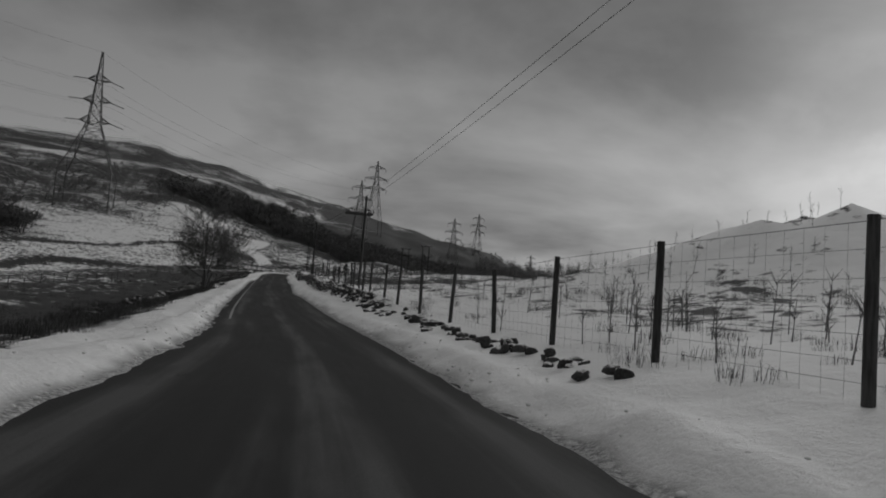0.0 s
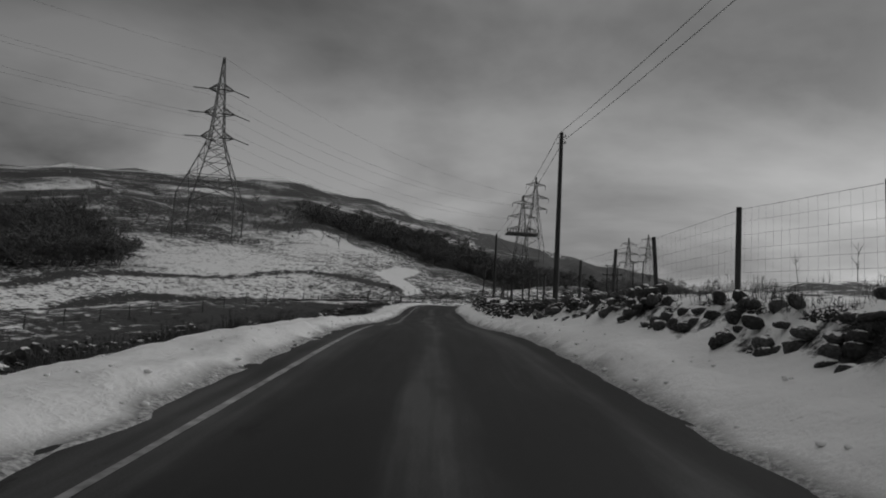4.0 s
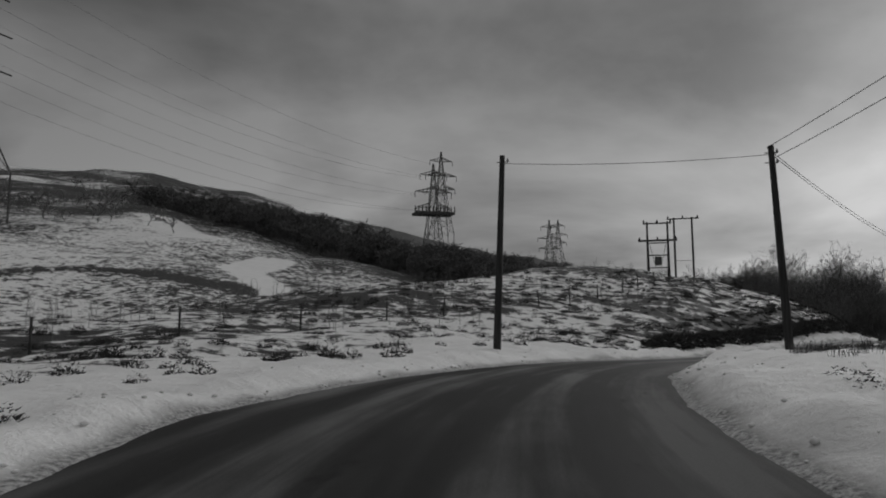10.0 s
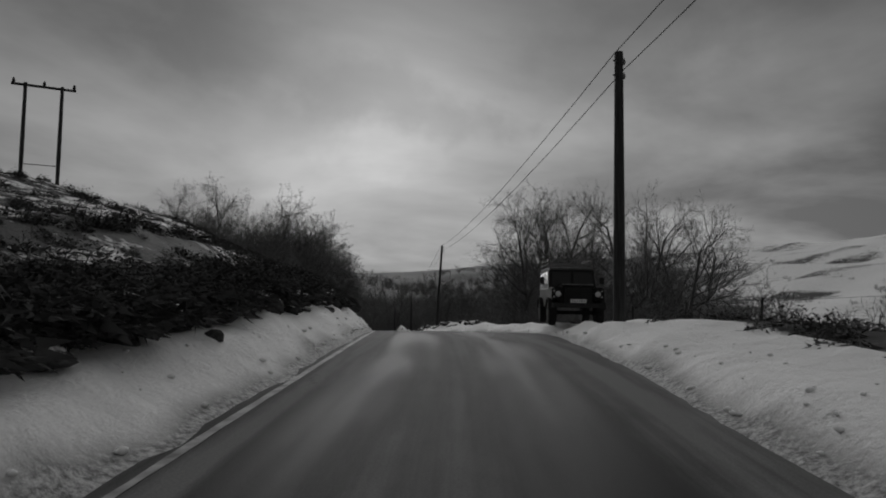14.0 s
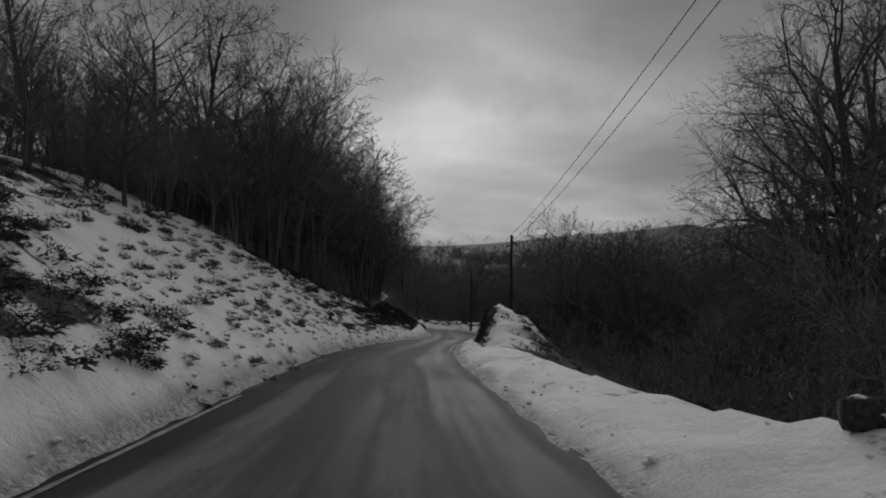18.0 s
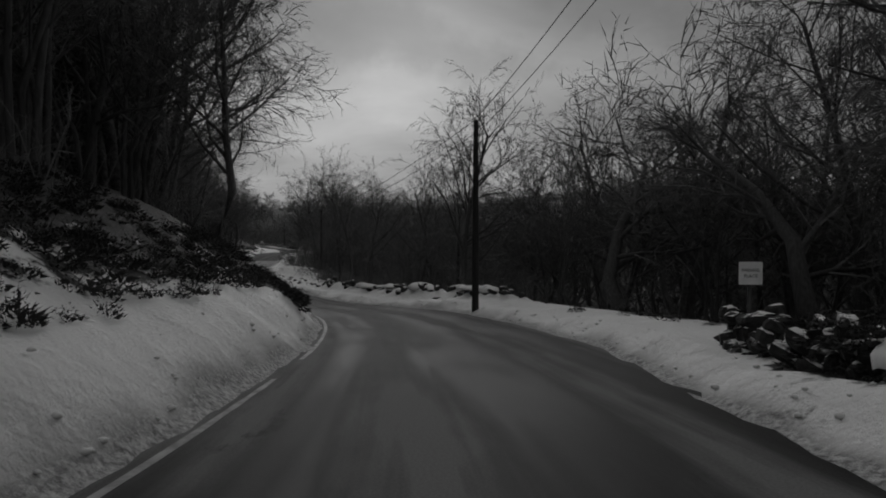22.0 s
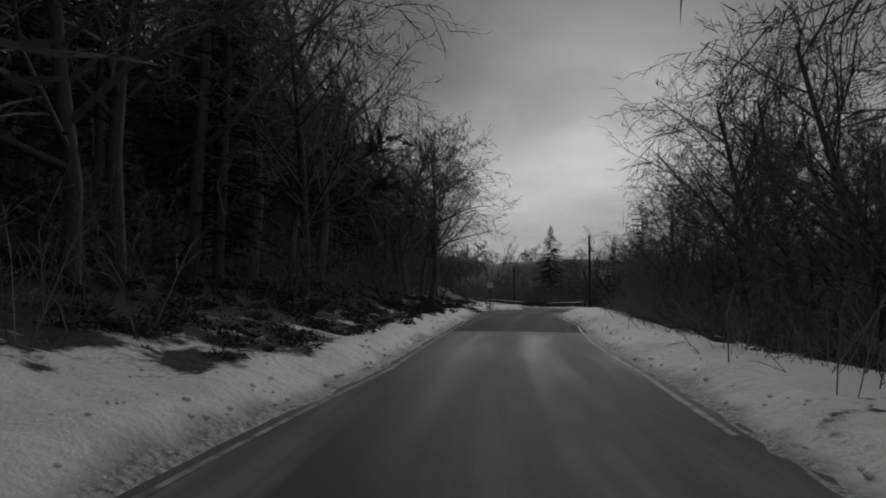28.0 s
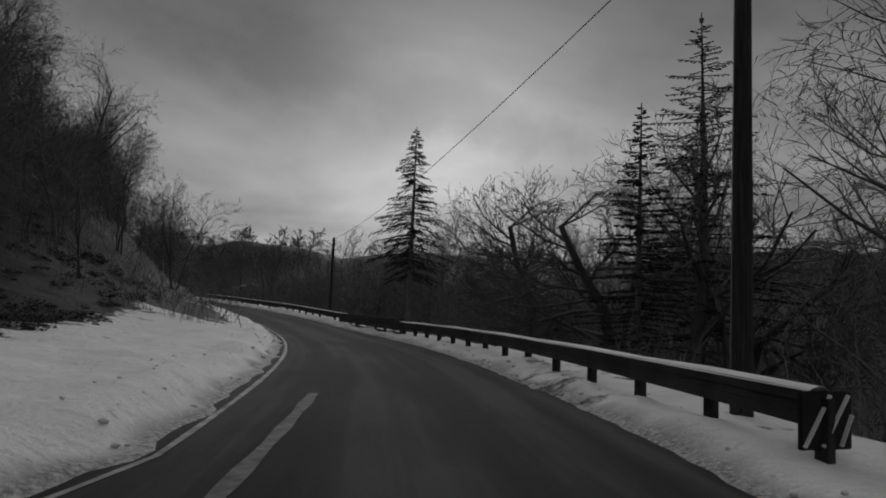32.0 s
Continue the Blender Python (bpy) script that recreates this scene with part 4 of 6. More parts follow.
BIG = ((-177.6, 334.5, 111.5), 62.0, 20, ARMS_WIDE)
SEAL = ((-61.6, 486.0, 83.0), 46.0, 18, ARMS_SLIM)
pylon(*BIG[0], BIG[1], BIG[2], 9.4, BIG[3], (-37.0, 147.0))
pylon(-66.9, 633.0, 127.2, 58.0, 20, 6.0, ARMS_SLIM)
tower = pylon(*SEAL[0], SEAL[1], SEAL[2], 5.5, SEAL[3])
pylon(47.3, 946.8, 127.0, 58.0, 15, 6.0, ARMS_SLIM)
pylon(9.8, 664.0, 83.0, 46.0, 15, 6.0, ARMS_SLIM)
pylon(150.0, 1150.0, 92.0, 50.0, 15, 6.0, ARMS_SLIM)
pylon(195.0, 1120.0, 80.0, 50.0, 15, 6.0, ARMS_SLIM)
power_lines(BIG, SEAL, 9)
power_lines(BIG, ((-330.0, 60.0, 120.0), 60.0, 30, ARMS_WIDE), 9)


def platform(parent, z, half):
    """The working platform round the tower, with upright bushings along its edge."""
    v, f = [], []
    for k in (-1, 1):
        bar(v, f, (-half, k * 3.5, z), (half, k * 3.5, z), 0.5, 1.4)
    for k in range(-4, 5):
        bar(v, f, (k * half / 4, -3.5, z), (k * half / 4, 3.5, z), 0.3, 0.5)
    deck = part("platform", (v, f), STEEL, parent, "dark steel deck round the tower")
    for k in range(12):
        v, f = [], []
        xx = -half + 2 * half * k / 11
        tube(v, f, [(xx, -3.5, z + 0.6), (xx, -3.5, z + 1.5), (xx, -3.5, z + 3.4)], [0.22, 0.34, 0.14], 6)
        part("bushing", (v, f), CABLE, deck)


platform(tower, 22.0, 9.5)


def h_pole(x, y, top, turn, stage):
    z = float(height(np.array([x]), np.array([y]))[0])
    ob = thing("h_pole", "twin dark wooden power poles joined by beams on a knoll", "power pole", pose(x, y, z, 0, 0, turn), "twin power poles")
    h = top - z
    w = 1.35
    for sx in (-1, 1):
        v, f = [], []
        tube(v, f, [(sx * w, 0, -0.5), (sx * w, 0, h * 0.5), (sx * w, 0, h)], [0.19, 0.17, 0.14], 10)
        part("pole", (v, f), CREOSOTE, ob)
    for zz, reach, thick in ((h - 0.2, 1.9, 0.18), (h - 2.6, 2.6, 0.26)) if stage else ((h - 0.15, 2.4, 0.18),):
        v, f = [], []
        bar(v, f, (-reach, 0.2, zz), (reach, 0.2, zz), thick)
        part("cross_beam", (v, f), CREOSOTE, ob)
        for k in (-1, 0, 1):
            v, f = [], []
            tube(v, f, [(k * reach * 0.93, 0.2, zz + 0.1), (k * reach * 0.93, 0.2, zz + 0.22), (k * reach * 0.93, 0.2, zz + 0.5)], [0.10, 0.14, 0.07], 8)
            part("insulator", (v, f), CABLE, ob)
    for u in ((0.62, 0.40, 0.18) if stage else (0.42,)):
        v, f = [], []
        bar(v, f, (-w, 0, h * u), (w, 0, h * u), 0.14 if stage else 0.06)
        part("rail", (v, f), CREOSOTE, ob)
    if stage:
        for sx in (-1, 1):
            v, f = [], []
            bar(v, f, (sx * w * 0.8, 0.1, h * 0.60), (sx * 0.35, 0.1, h * 0.2), 0.07)
            part("brace", (v, f), STEEL, ob)
        bm = box_bm(0.9, 0.6, 1.2, 0.06, (0, 0.2, h * 0.30))
        lump_bm("transformer", bm, STEEL, ob)
    return ob


h_pole(-14.2, 264.6, 20.6, -12, True)
h_pole(-6.7, 278.3, 23.3, -14, False)


# ---- bare trees, scrub, conifers, tufts ----
FINEST = [0.0105]  # radius of the thinnest twigs; far trees carry their twigs in bundles


def grow(rng, out, p, way, length, radius, level, most, kids, droop, rise, wander, sides):
    """One branch and all that springs from it; out[level] holds vertices and faces."""
    n = 5 if level == 0 else (4 if level == 1 else (3 if level < most else 2))
    pts, w = [Vector(p)], Vector(way).normalized()
    for k in range(n - 1):
        w = (w + Vector((rng.gauss(0, wander), rng.gauss(0, wander), rng.gauss(0, wander) + (rise if level < 2 else droop)))).normalized()
        pts.append(pts[-1] + w * (length / (n - 1)))
    thin = 0.30 if level < most else 0.45
    rad = [radius * (1 - (1 - thin) * k / (n - 1)) for k in range(n)]
    v, f = out[0] if level < 2 else out[1]
    if level >= most - 1 and level > 1:
        # the last twigs are slivers
        side = w.cross(Vector((rng.gauss(0, 1), rng.gauss(0, 1), rng.gauss(0, 1)))).normalized() * radius * 1.1
        b = len(v)
        if level == most:
            v.extend([pts[0] - side, pts[0] + side, pts[-1]])
            f.append((b, b + 1, b + 2))
            return
        v.extend([pts[0] - side, pts[0] + side, pts[1] + side * 0.8, pts[1] - side * 0.8, pts[-1]])
        f.extend([(b, b + 1, b + 2, b + 3), (b + 3, b + 2, b + 4)] if n == 3 else [(b, b + 1, b + 2, b + 3)])
    else:
        tube(v, f, pts, rad, sides[level], False)
    for c in range(kids[level]):
        u = (0.28 if level == 0 else 0.2) + (0.78 if level == 0 else 0.8) * (c + rng.random()) / kids[level]
        u = min(u, 0.999)
        i = min(int(u * (n - 1)), n - 2)
        q = pts[i].lerp(pts[i + 1], u * (n - 1) - i)
        axis = (pts[i + 1] - pts[i]).normalized()
        turn = rng.random() * 6.283
        side = axis.cross(Vector((math.cos(turn), math.sin(turn), 0.3))).normalized()
        open_by = rng.uniform(0.6, 1.15) if level == 0 else rng.uniform(0.45, 0.95) if level == 1 else rng.uniform(0.3, 0.8)
        go = axis * math.cos(open_by) + side * math.sin(open_by)
        size = length * (rng.uniform(0.42, 0.62) * (1.12 - 0.55 * u) if level == 0 else rng.uniform(0.40, 0.58) if level == 1 else rng.uniform(0.28, 0.46))
        r = radius * (1 - (1 - thin) * u) * rng.uniform(0.42, 0.6)
        grow(rng, out, q, go, size, max(r, FINEST[0]), level + 1, most, kids, droop, rise, wander, sides)


def tree_mesh(seed, tall, kids, droop, rise, wander, stems=1, thick=0.03, spread=0.12, most=4, sides=(7, 5, 3, 3, 3), narrow=1.0):
    rng = random.Random(seed)
    out = [([], []), ([], [])]
    for k in range(stems):
        a = 6.283 * k / stems + rng.random()
        lean = spread if stems > 1 else 0.05
        grow(rng, out, (math.cos(a) * 0.15 * (stems > 1), math.sin(a) * 0.15 * (stems > 1), -0.3), (math.cos(a) * lean, math.sin(a) * lean, 1), tall * rng.uniform(0.62, 0.8), tall * thick * 0.5 / math.sqrt(stems), 0, most, kids, droop, rise, wander, sides)
    for v, f in out:
        for q in v:
            q.xy *= narrow
    return out


def build_tree(name, label, category, vf, bark, twig):
    ob = thing(name, label, category)
    stems = part("trunk", vf[0], bark, ob, smooth=True)
    if category == "shrub":
        tagged(stems, kind="stuff")
    part("crown", vf[1], twig, ob)
    return ob


def spruce_mesh(seed, tall, width, ranks, bare, drop=0.35):
    rng = random.Random(seed)
    trunk, boughs = ([], []), ([], [])
    tube(trunk[0], trunk[1], [(0, 0, -0.3), (0.02 * tall * rng.uniform(-1, 1), 0, tall * 0.5), (0, 0, tall)], [tall * 0.014, tall * 0.009, 0.02], 7, False)
    v, f = boughs
    for k in range(ranks * 6):
        u = ((k + rng.random()) / (ranks * 6)) ** 0.9
        z = tall * (bare + (0.985 - bare) * u)
        r = width * (1 - u) ** 0.85 * (0.6 + 0.4 * min(1, u * 6)) + 0.10
        a = rng.random() * 6.283
        L = r * rng.uniform(0.55, 1.1)
        way = Vector((math.cos(a), math.sin(a), 0))
        lift = 0.30 * u - 0.05
        root = Vector((0, 0, z))
        pts = [root, root + way * L * 0.55 + Vector((0, 0, lift * L * 0.5 - drop * 0.12 * L)), root + way * L + Vector((0, 0, lift * L - drop * 0.35 * L))]
        tube(v, f, pts, [0.016 + 0.010 * L, 0.015, 0.006], 3, False)
        n = 7 + int(6 * L)
        for j in range(n):
            w = 0.15 + 0.85 * (j + rng.random()) / n
            q = pts[0].lerp(pts[1], w * 2) if w < 0.5 else pts[1].lerp(pts[2], w * 2 - 1)
            side = Vector((-way.y, way.x, 0)) * (1 if j % 2 else -1)
            tip = q + (way * 0.45 + side * rng.uniform(0.3, 0.8)) * (0.12 + 0.16 * L) + Vector((0, 0, -drop * (0.15 + 0.2 * L) * rng.uniform(0.2, 1.0)))
            b = len(v)
            wide = Vector((0, 0, 0.014 + 0.014 * rng.random()))
            v.extend([q, tip, q.lerp(tip, 0.5) - wide * 2.0, q.lerp(tip, 0.5) + wide + way * 0.02])
            f.extend([(b, b + 2, b + 1), (b, b + 1, b + 3)])
    return trunk, boughs


def ground_at(pts):
    a = np.array(pts, float)
    return height(a[:, 0], a[:, 1])


def plant(ob, places, rng, sizes, first=True):
    """Sets a thing at the first place and copies of it at the others."""
    zs = ground_at(places)
    kin = tuple(ob)
    fresh = set(kin)
    for (x, y), z in zip(places, zs):
        o = rng.choice(kin)
        s = rng.uniform(*sizes)
        m = pose(x, y, float(z) - 0.05, 0, 0, rng.uniform(0, 360))
        if o in fresh:
            fresh.discard(o)
            o.matrix_basis = m
            o.scale = (s, s, s)
        else:
            c = copy_thing(o, m)
            c.scale = (s, s, s * rng.uniform(0.9, 1.12))
    for o in fresh:
        o.matrix_basis = pose(*[float(v) for v in places[0]], float(zs[0]))


def scatter(rng, n, s0, s1, d_of, gap):
    out = []
    tries = 0
    while len(out) < n and tries < n * 30:
        tries += 1
        s = rng.uniform(s0, s1)
        d = d_of(s)
        x, y = at_lane(s, d)
        if all((x - a) ** 2 + (y - b) ** 2 > gap * gap for a, b in out):
            out.append((float(x), float(y)))
    return out


rng = random.Random(5)
KIDS_BIRCH = (17, 7, 6, 4)
birches = [build_tree("birch_tree", "slender leafless birch with fine drooping dark twigs", "tree", tree_mesh(s, h, KIDS_BIRCH, -0.10, 0.10, 0.13), BIRCH if s % 2 else BARK, TWIG) for s, h in ((1, 12.0), (2, 13.0), (3, 10.5), (4, 11.5))]
alders = [build_tree("alder_tree", "leafless many-stemmed alder with upright dark branches", "tree", tree_mesh(s, h, (8, 6, 6, 4), 0.05, 0.12, 0.15, stems=3), BARK, TWIG) for s, h in ((11, 9.5), (12, 11.0), (13, 8.5))]
beeches = [build_tree("beech_tree", "broad leafless beech with long arching dark limbs", "tree", tree_mesh(s, h, (13, 11, 8, 5), -0.06, 0.03, 0.20, stems=4, thick=0.075, spread=0.24, narrow=0.85), BARK, TWIG) for s, h in ((21, 28.0), (24, 27.0))]
scrubs = [build_tree("thorn_scrub", "dense tangle of leafless dark scrub on the bank", "shrub", tree_mesh(s, h, (7, 5, 5), 0.02, 0.05, 0.2, stems=6, thick=0.03, spread=0.55, most=3, sides=(5, 3, 3)), BARK, TWIG) for s, h in ((31, 4.2), (32, 3.4), (33, 5.0))]
for o in birches + alders + beeches + scrubs:
    tagged(o, group="roadside trees" if o.name[0] != "t" else "roadside scrub")


def tree_line(s):
    """How far the wood keeps off the driven line on the left."""
    return float(np.interp(s, [256, 280, 300, 318, 332, 360, 385, 400, 440, 470, 490, 520, 560], [17, 14.5, 12.5, 11, 8.8, 7.4, 7.6, 8.0, 6.2, 7.5, 13, 12, 11]))


def right_line(s):
    return float(np.interp(s, [262, 300, 318, 335, 352, 372, 395, 430, 460, 500, 560], [13, 9.0, 9.5, 9.5, 13.0, 11.0, 7.5, 6.5, 7.0, 8.5, 9.0]))


left_wood = scatter(rng, 215, 322, 575, lambda s: -(tree_line(s) + 26 * rng.random() ** 2.2), 1.7) + scatter(rng, 85, 326, 400, lambda s: -(tree_line(s) + 12 * rng.random() ** 1.6), 1.5)
left_wood += scatter(rng, 60, 505, 590, lambda s: -(9.5 + 32 * rng.random() ** 1.2), 1.8) + scatter(rng, 34, 534, 606, lambda s: -(6.5 + 9 * rng.random()), 2.0)
left_low = scatter(rng, 62, 297, 330, lambda s: -(tree_line(s) + 10 * rng.random() ** 1.2), 1.6)
right_wood = scatter(rng, 205, 345, 575, lambda s: right_line(s) + 1.5 + 26 * rng.random() ** 1.7, 2.0)
right_low = scatter(rng, 62, 268, 350, lambda s: right_line(s) + 3 + 26 * rng.random() ** 1.3, 2.2)


def split_deep(places, line, reach):
    """Parts the trees near the wood's edge from those too deep in it to tell apart."""
    a = np.array(places)
    s, d, _ = lane_of(a[:, 0], a[:, 1])
    near = [p for p, si, di in zip(places, s, d) if abs(di) < line(si) + reach]
    return near, [p for p in places if p not in near]


left_wood, deep_left = split_deep(left_wood, tree_line, 12.0)
right_wood, deep_right = split_deep(right_wood, right_line, 16.0)
right_low, deep_low = split_deep(right_low, right_line, 16.0)
far_left = [p for p, q in zip(left_wood, lane_of(np.array([p[0] for p in left_wood]), np.array([p[1] for p in left_wood]))[0]) if q > 487]
plant(birches + alders, [p for p in left_wood if p not in far_left], rng, (0.9, 1.4))
plant([copy_thing(o, o.matrix_basis.copy()) for o in birches[:2] + alders], far_left, rng, (0.46, 0.80))
plant([copy_thing(o, o.matrix_basis.copy()) for o in alders + birches[:2]], left_low, rng, (0.38, 0.62))
right_wood += scatter(rng, 40, 340, 386, lambda s: 15 + 11 * rng.random(), 1.8)
low_part = [p for p, s in zip(right_wood, lane_of(np.array([p[0] for p in right_wood]), np.array([p[1] for p in right_wood]))[0]) if s > 491 or 388 < s < 432]
plant([copy_thing(o, o.matrix_basis.copy()) for o in birches + alders], [p for p in right_wood if p not in low_part], rng, (0.9, 1.35))
plant([copy_thing(o, o.matrix_basis.copy()) for o in alders + birches[:2]], low_part, rng, (0.66, 1.0))
plant([copy_thing(o, o.matrix_basis.copy()) for o in alders], right_low, rng, (0.6, 0.95))
left_scrub = scatter(rng, 150, 300, 575, lambda s: -(tree_line(s) - 1.2 + 11 * rng.random()), 1.5)
right_scrub = scatter(rng, 150, 262, 575, lambda s: right_line(s) - 1.0 + 16 * rng.random() ** 1.4, 1.6)
plant(scrubs, left_scrub, rng, (0.6, 1.05))
plant([copy_thing(o, o.matrix_basis.copy()) for o in scrubs], right_scrub, rng, (0.6, 1.05))
# trees that overhang the road or stand out against the sky
leaders = [build_tree("birch_tree", "tall leafless birch with fine drooping twigs over the road", "tree", tree_mesh(k, 13.5, (20, 8, 7, 5), -0.16, 0.06, 0.15, thick=0.032), BARK, TWIG) for k in (71, 72)]
oaks = [build_tree("oak_tree", "leafless round-headed oak standing at the wood's edge", "tree", tree_mesh(k, 12.5, (13, 10, 7, 5), 0.0, 0.03, 0.22, thick=0.05, narrow=1.2), BARK, TWIG) for k in (75, 76)]
for o in leaders + oaks:
    tagged(o, group="roadside trees")
plant(leaders, [tuple(float(v) for v in at_lane(a, b)) for a, b in ((384.5, 8.3), (392.0, 16.8), (471, -7.4), (477, -7.6), (484, -9.0), (356, 11.0), (361, 12.5), (447, 14.0), (464, 14.5), (482.5, 9.4), (484.5, 13.0), (486, -10.5))], rng, (0.95, 1.15))
plant(oaks, [tuple(float(v) for v in at_lane(a, b)) for a, b in ((373.0, 10.5), (402, -6.2), (366, 13.5), (352, 12.0), (408, -6.6))], rng, (0.9, 1.05))
plant([copy_thing(o, o.matrix_basis.copy()) for o in leaders[:1]], [tuple(float(v) for v in at_lane(371, -5.0))], rng, (0.8, 0.8))
plant([copy_thing(o, o.matrix_basis.copy()) for o in oaks], [tuple(float(v) for v in at_lane(a, b)) for a, b in ((524, 10.0), (519, 11.5), (514.5, 12.5), (517, 16.0))], rng, (0.9, 1.1))
# the stand of beeches below the road
plant(beeches, [(59.6, 281.6), (62.6, 279.6), (66.4, 275.9), (70.5, 272.5), (75.5, 268.0)], rng, (0.98, 1.06))
# a lone thorn beside the start of the road
lone = build_tree("hawthorn_tree", "round leafless hawthorn standing beside a tumbled wall", "tree", tree_mesh(41, 9.6, (15, 11, 9, 5), 0.04, 0.05, 0.15, stems=4, thick=0.045, spread=0.22, narrow=1.15), BARK, TWIG)
plant([lone], [(-24.8, 72.4)], rng, (1.0, 1.0))


def conifer(label, seed, tall, width, ranks, bare, x, y, drop=0.35):
    ob = thing("larch_tree", label, "tree", None, "conifers")
    t, b = spruce_mesh(seed, tall, width, ranks, bare, drop)
    part("trunk", t, BARK, ob, smooth=True)
    part("foliage", b, NEEDLE, ob)
    z = float(height(np.array([x]), np.array([y]))[0])
    ob.matrix_basis = pose(x, y, z - 0.05)
    return ob


def conifer_to(label, seed, top, width, ranks, bare, x, y, drop=0.35):
    z = float(height(np.array([x]), np.array([y]))[0])
    return conifer(label, seed, top - z, width, ranks, bare, x, y, drop)


conifer_to("tall pointed larch with thin drooping boughs beside the bend", 61, 8.3, 3.1, 36, 0.26, 140.5, 476.7, 0.55)
conifer_to("tall open larch with level boughs above the barrier", 62, 9.9, 4.9, 26, 0.18, 142.6, 458.1, 0.15)
conifer_to("dark pine standing among bare trees", 63, 4.7, 2.2, 26, 0.1, 137.5, 457.0, 0.2)
conifer_to("dark pine standing among bare trees", 64, 4.2, 4.2, 26, 0.1, 134.0, 441.0, 0.2)
conifer_to("young dark pine above the wood's edge", 65, 8.0, 2.2, 24, 0.1, 52.0, 352.0, 0.3)
conifer_to("dark pine rising over the wood", 66, 14.0, 2.6, 28, 0.1, 58.0, 375.0, 0.3)
conifer_to("dark pine rising over the wood", 67, 13.0, 2.4, 28, 0.1, 62.0, 381.0, 0.3)
for k, (x, y) in enumerate(scatter(rng, 26, 335, 480, lambda s: -(tree_line(s) + 3 + 16 * rng.random()), 5.0)):
    z = float(height(np.array([x]), np.array([y]))[0])
    if k < 3:
        first_spruce = conifer("dark spruce crowded among bare birches", 160 + k, 10.5, 2.0, 26, 0.05, x, y, 0.4)
        spruces = [first_spruce] if k == 0 else spruces + [first_spruce]
    else:
        c = copy_thing(spruces[k % 3], pose(x, y, z - 0.05, 0, 0, rng.uniform(0, 360)))
        q = rng.uniform(0.8, 1.25)
        c.scale = (q, q, q)
for top, s_at, d_at in ((9.6, 440, -9.0), (10.8, 446, -10.5), (11.6, 453, -11.0), (9.5, 449, -8.5)):
    conifer_to("tall dark spruce rising above the bare wood", 300 + s_at, top, 2.6, 30, 0.05, *(float(v) for v in at_lane(s_at, d_at)), 0.35)
# two young pines behind the field wall
conifer_to("young bushy pine behind the field wall", 68, 7.4, 1.1, 12, 0.06, -19.5, 139.5, -0.4)
conifer_to("young bushy pine behind the field wall", 69, 6.9, 0.9, 10, 0.06, -22.0, 147.0, -0.4)


def joined(name, label, category, shapes, places, r, sizes, mat, sink=0.1):
    """Many far or tangled plants as one mesh."""
    vs, fs, n = [], [], 0
    arr = [(np.array([tuple(q) for q in v], float), f) for v, f in shapes]
    for (x, y), z in zip(places, ground_at(places)):
        pv, pf = arr[r.randrange(len(arr))]
        a, k, kz = r.random() * 6.283, r.uniform(*sizes), r.uniform(0.85, 1.15)
        c, s = math.cos(a) * k, math.sin(a) * k
        vs.append(np.stack([x + c * pv[:, 0] - s * pv[:, 1], y + s * pv[:, 0] + c * pv[:, 1], float(z) - sink + pv[:, 2] * k * kz], 1))
        fs.extend([tuple(i + n for i in q) for q in pf])
        n += len(pv)
    me = bpy.data.meshes.new(name)
    me.from_pydata(np.concatenate(vs).tolist(), [], fs)
    me.materials.append(mat)
    me.polygons.foreach_set("use_smooth", [mat is SNOW] * len(me.polygons))
    return tagged(new(name, me), label, category, kind="stuff")


def both(vf):
    n = len(vf[0][0])
    return vf[0][0] + vf[1][0], vf[0][1] + [tuple(i + n for i in q) for q in vf[1][1]]


def brush(seed, tall, stems, spread=0.55, wide=0.011, droop=0.35):
    """A low tangle of bramble, whips and dead stalks."""
    r = random.Random(seed)
    v, f = [], []

    def whip(p, way, length, wide, deep):
        side = way.cross(Vector((r.gauss(0, 1), r.gauss(0, 1), 0.2))).normalized() * wide
        mid = p + way * length * 0.55
        tip = mid + (way + Vector((r.gauss(0, 0.25), r.gauss(0, 0.25), -droop))).normalized() * length * 0.45
        b = len(v)
        v.extend([p - side, p + side, mid + side * 0.8, mid - side * 0.8, tip])
        f.extend([(b, b + 1, b + 2, b + 3), (b + 3, b + 2, b + 4)])
        if deep:
            for k in range(4):
                q = p.lerp(mid, r.uniform(0.4, 1)) if k < 2 else mid.lerp(tip, r.uniform(0, 0.9))
                go = (way + Vector((r.gauss(0, 0.8), r.gauss(0, 0.8), r.gauss(0.1, 0.5)))).normalized()
                whip(q, go, length * r.uniform(0.2, 0.45), wide * 0.6, False)

    for k in range(stems):
        p = Vector((r.gauss(0, spread), r.gauss(0, spread), -0.1))
        whip(p, Vector((r.gauss(0, droop), r.gauss(0, droop), 1)).normalized(), tall * r.uniform(0.35, 1.0), wide, True)
    return v, f


LAST = (118.0, 442.0, -30.0)


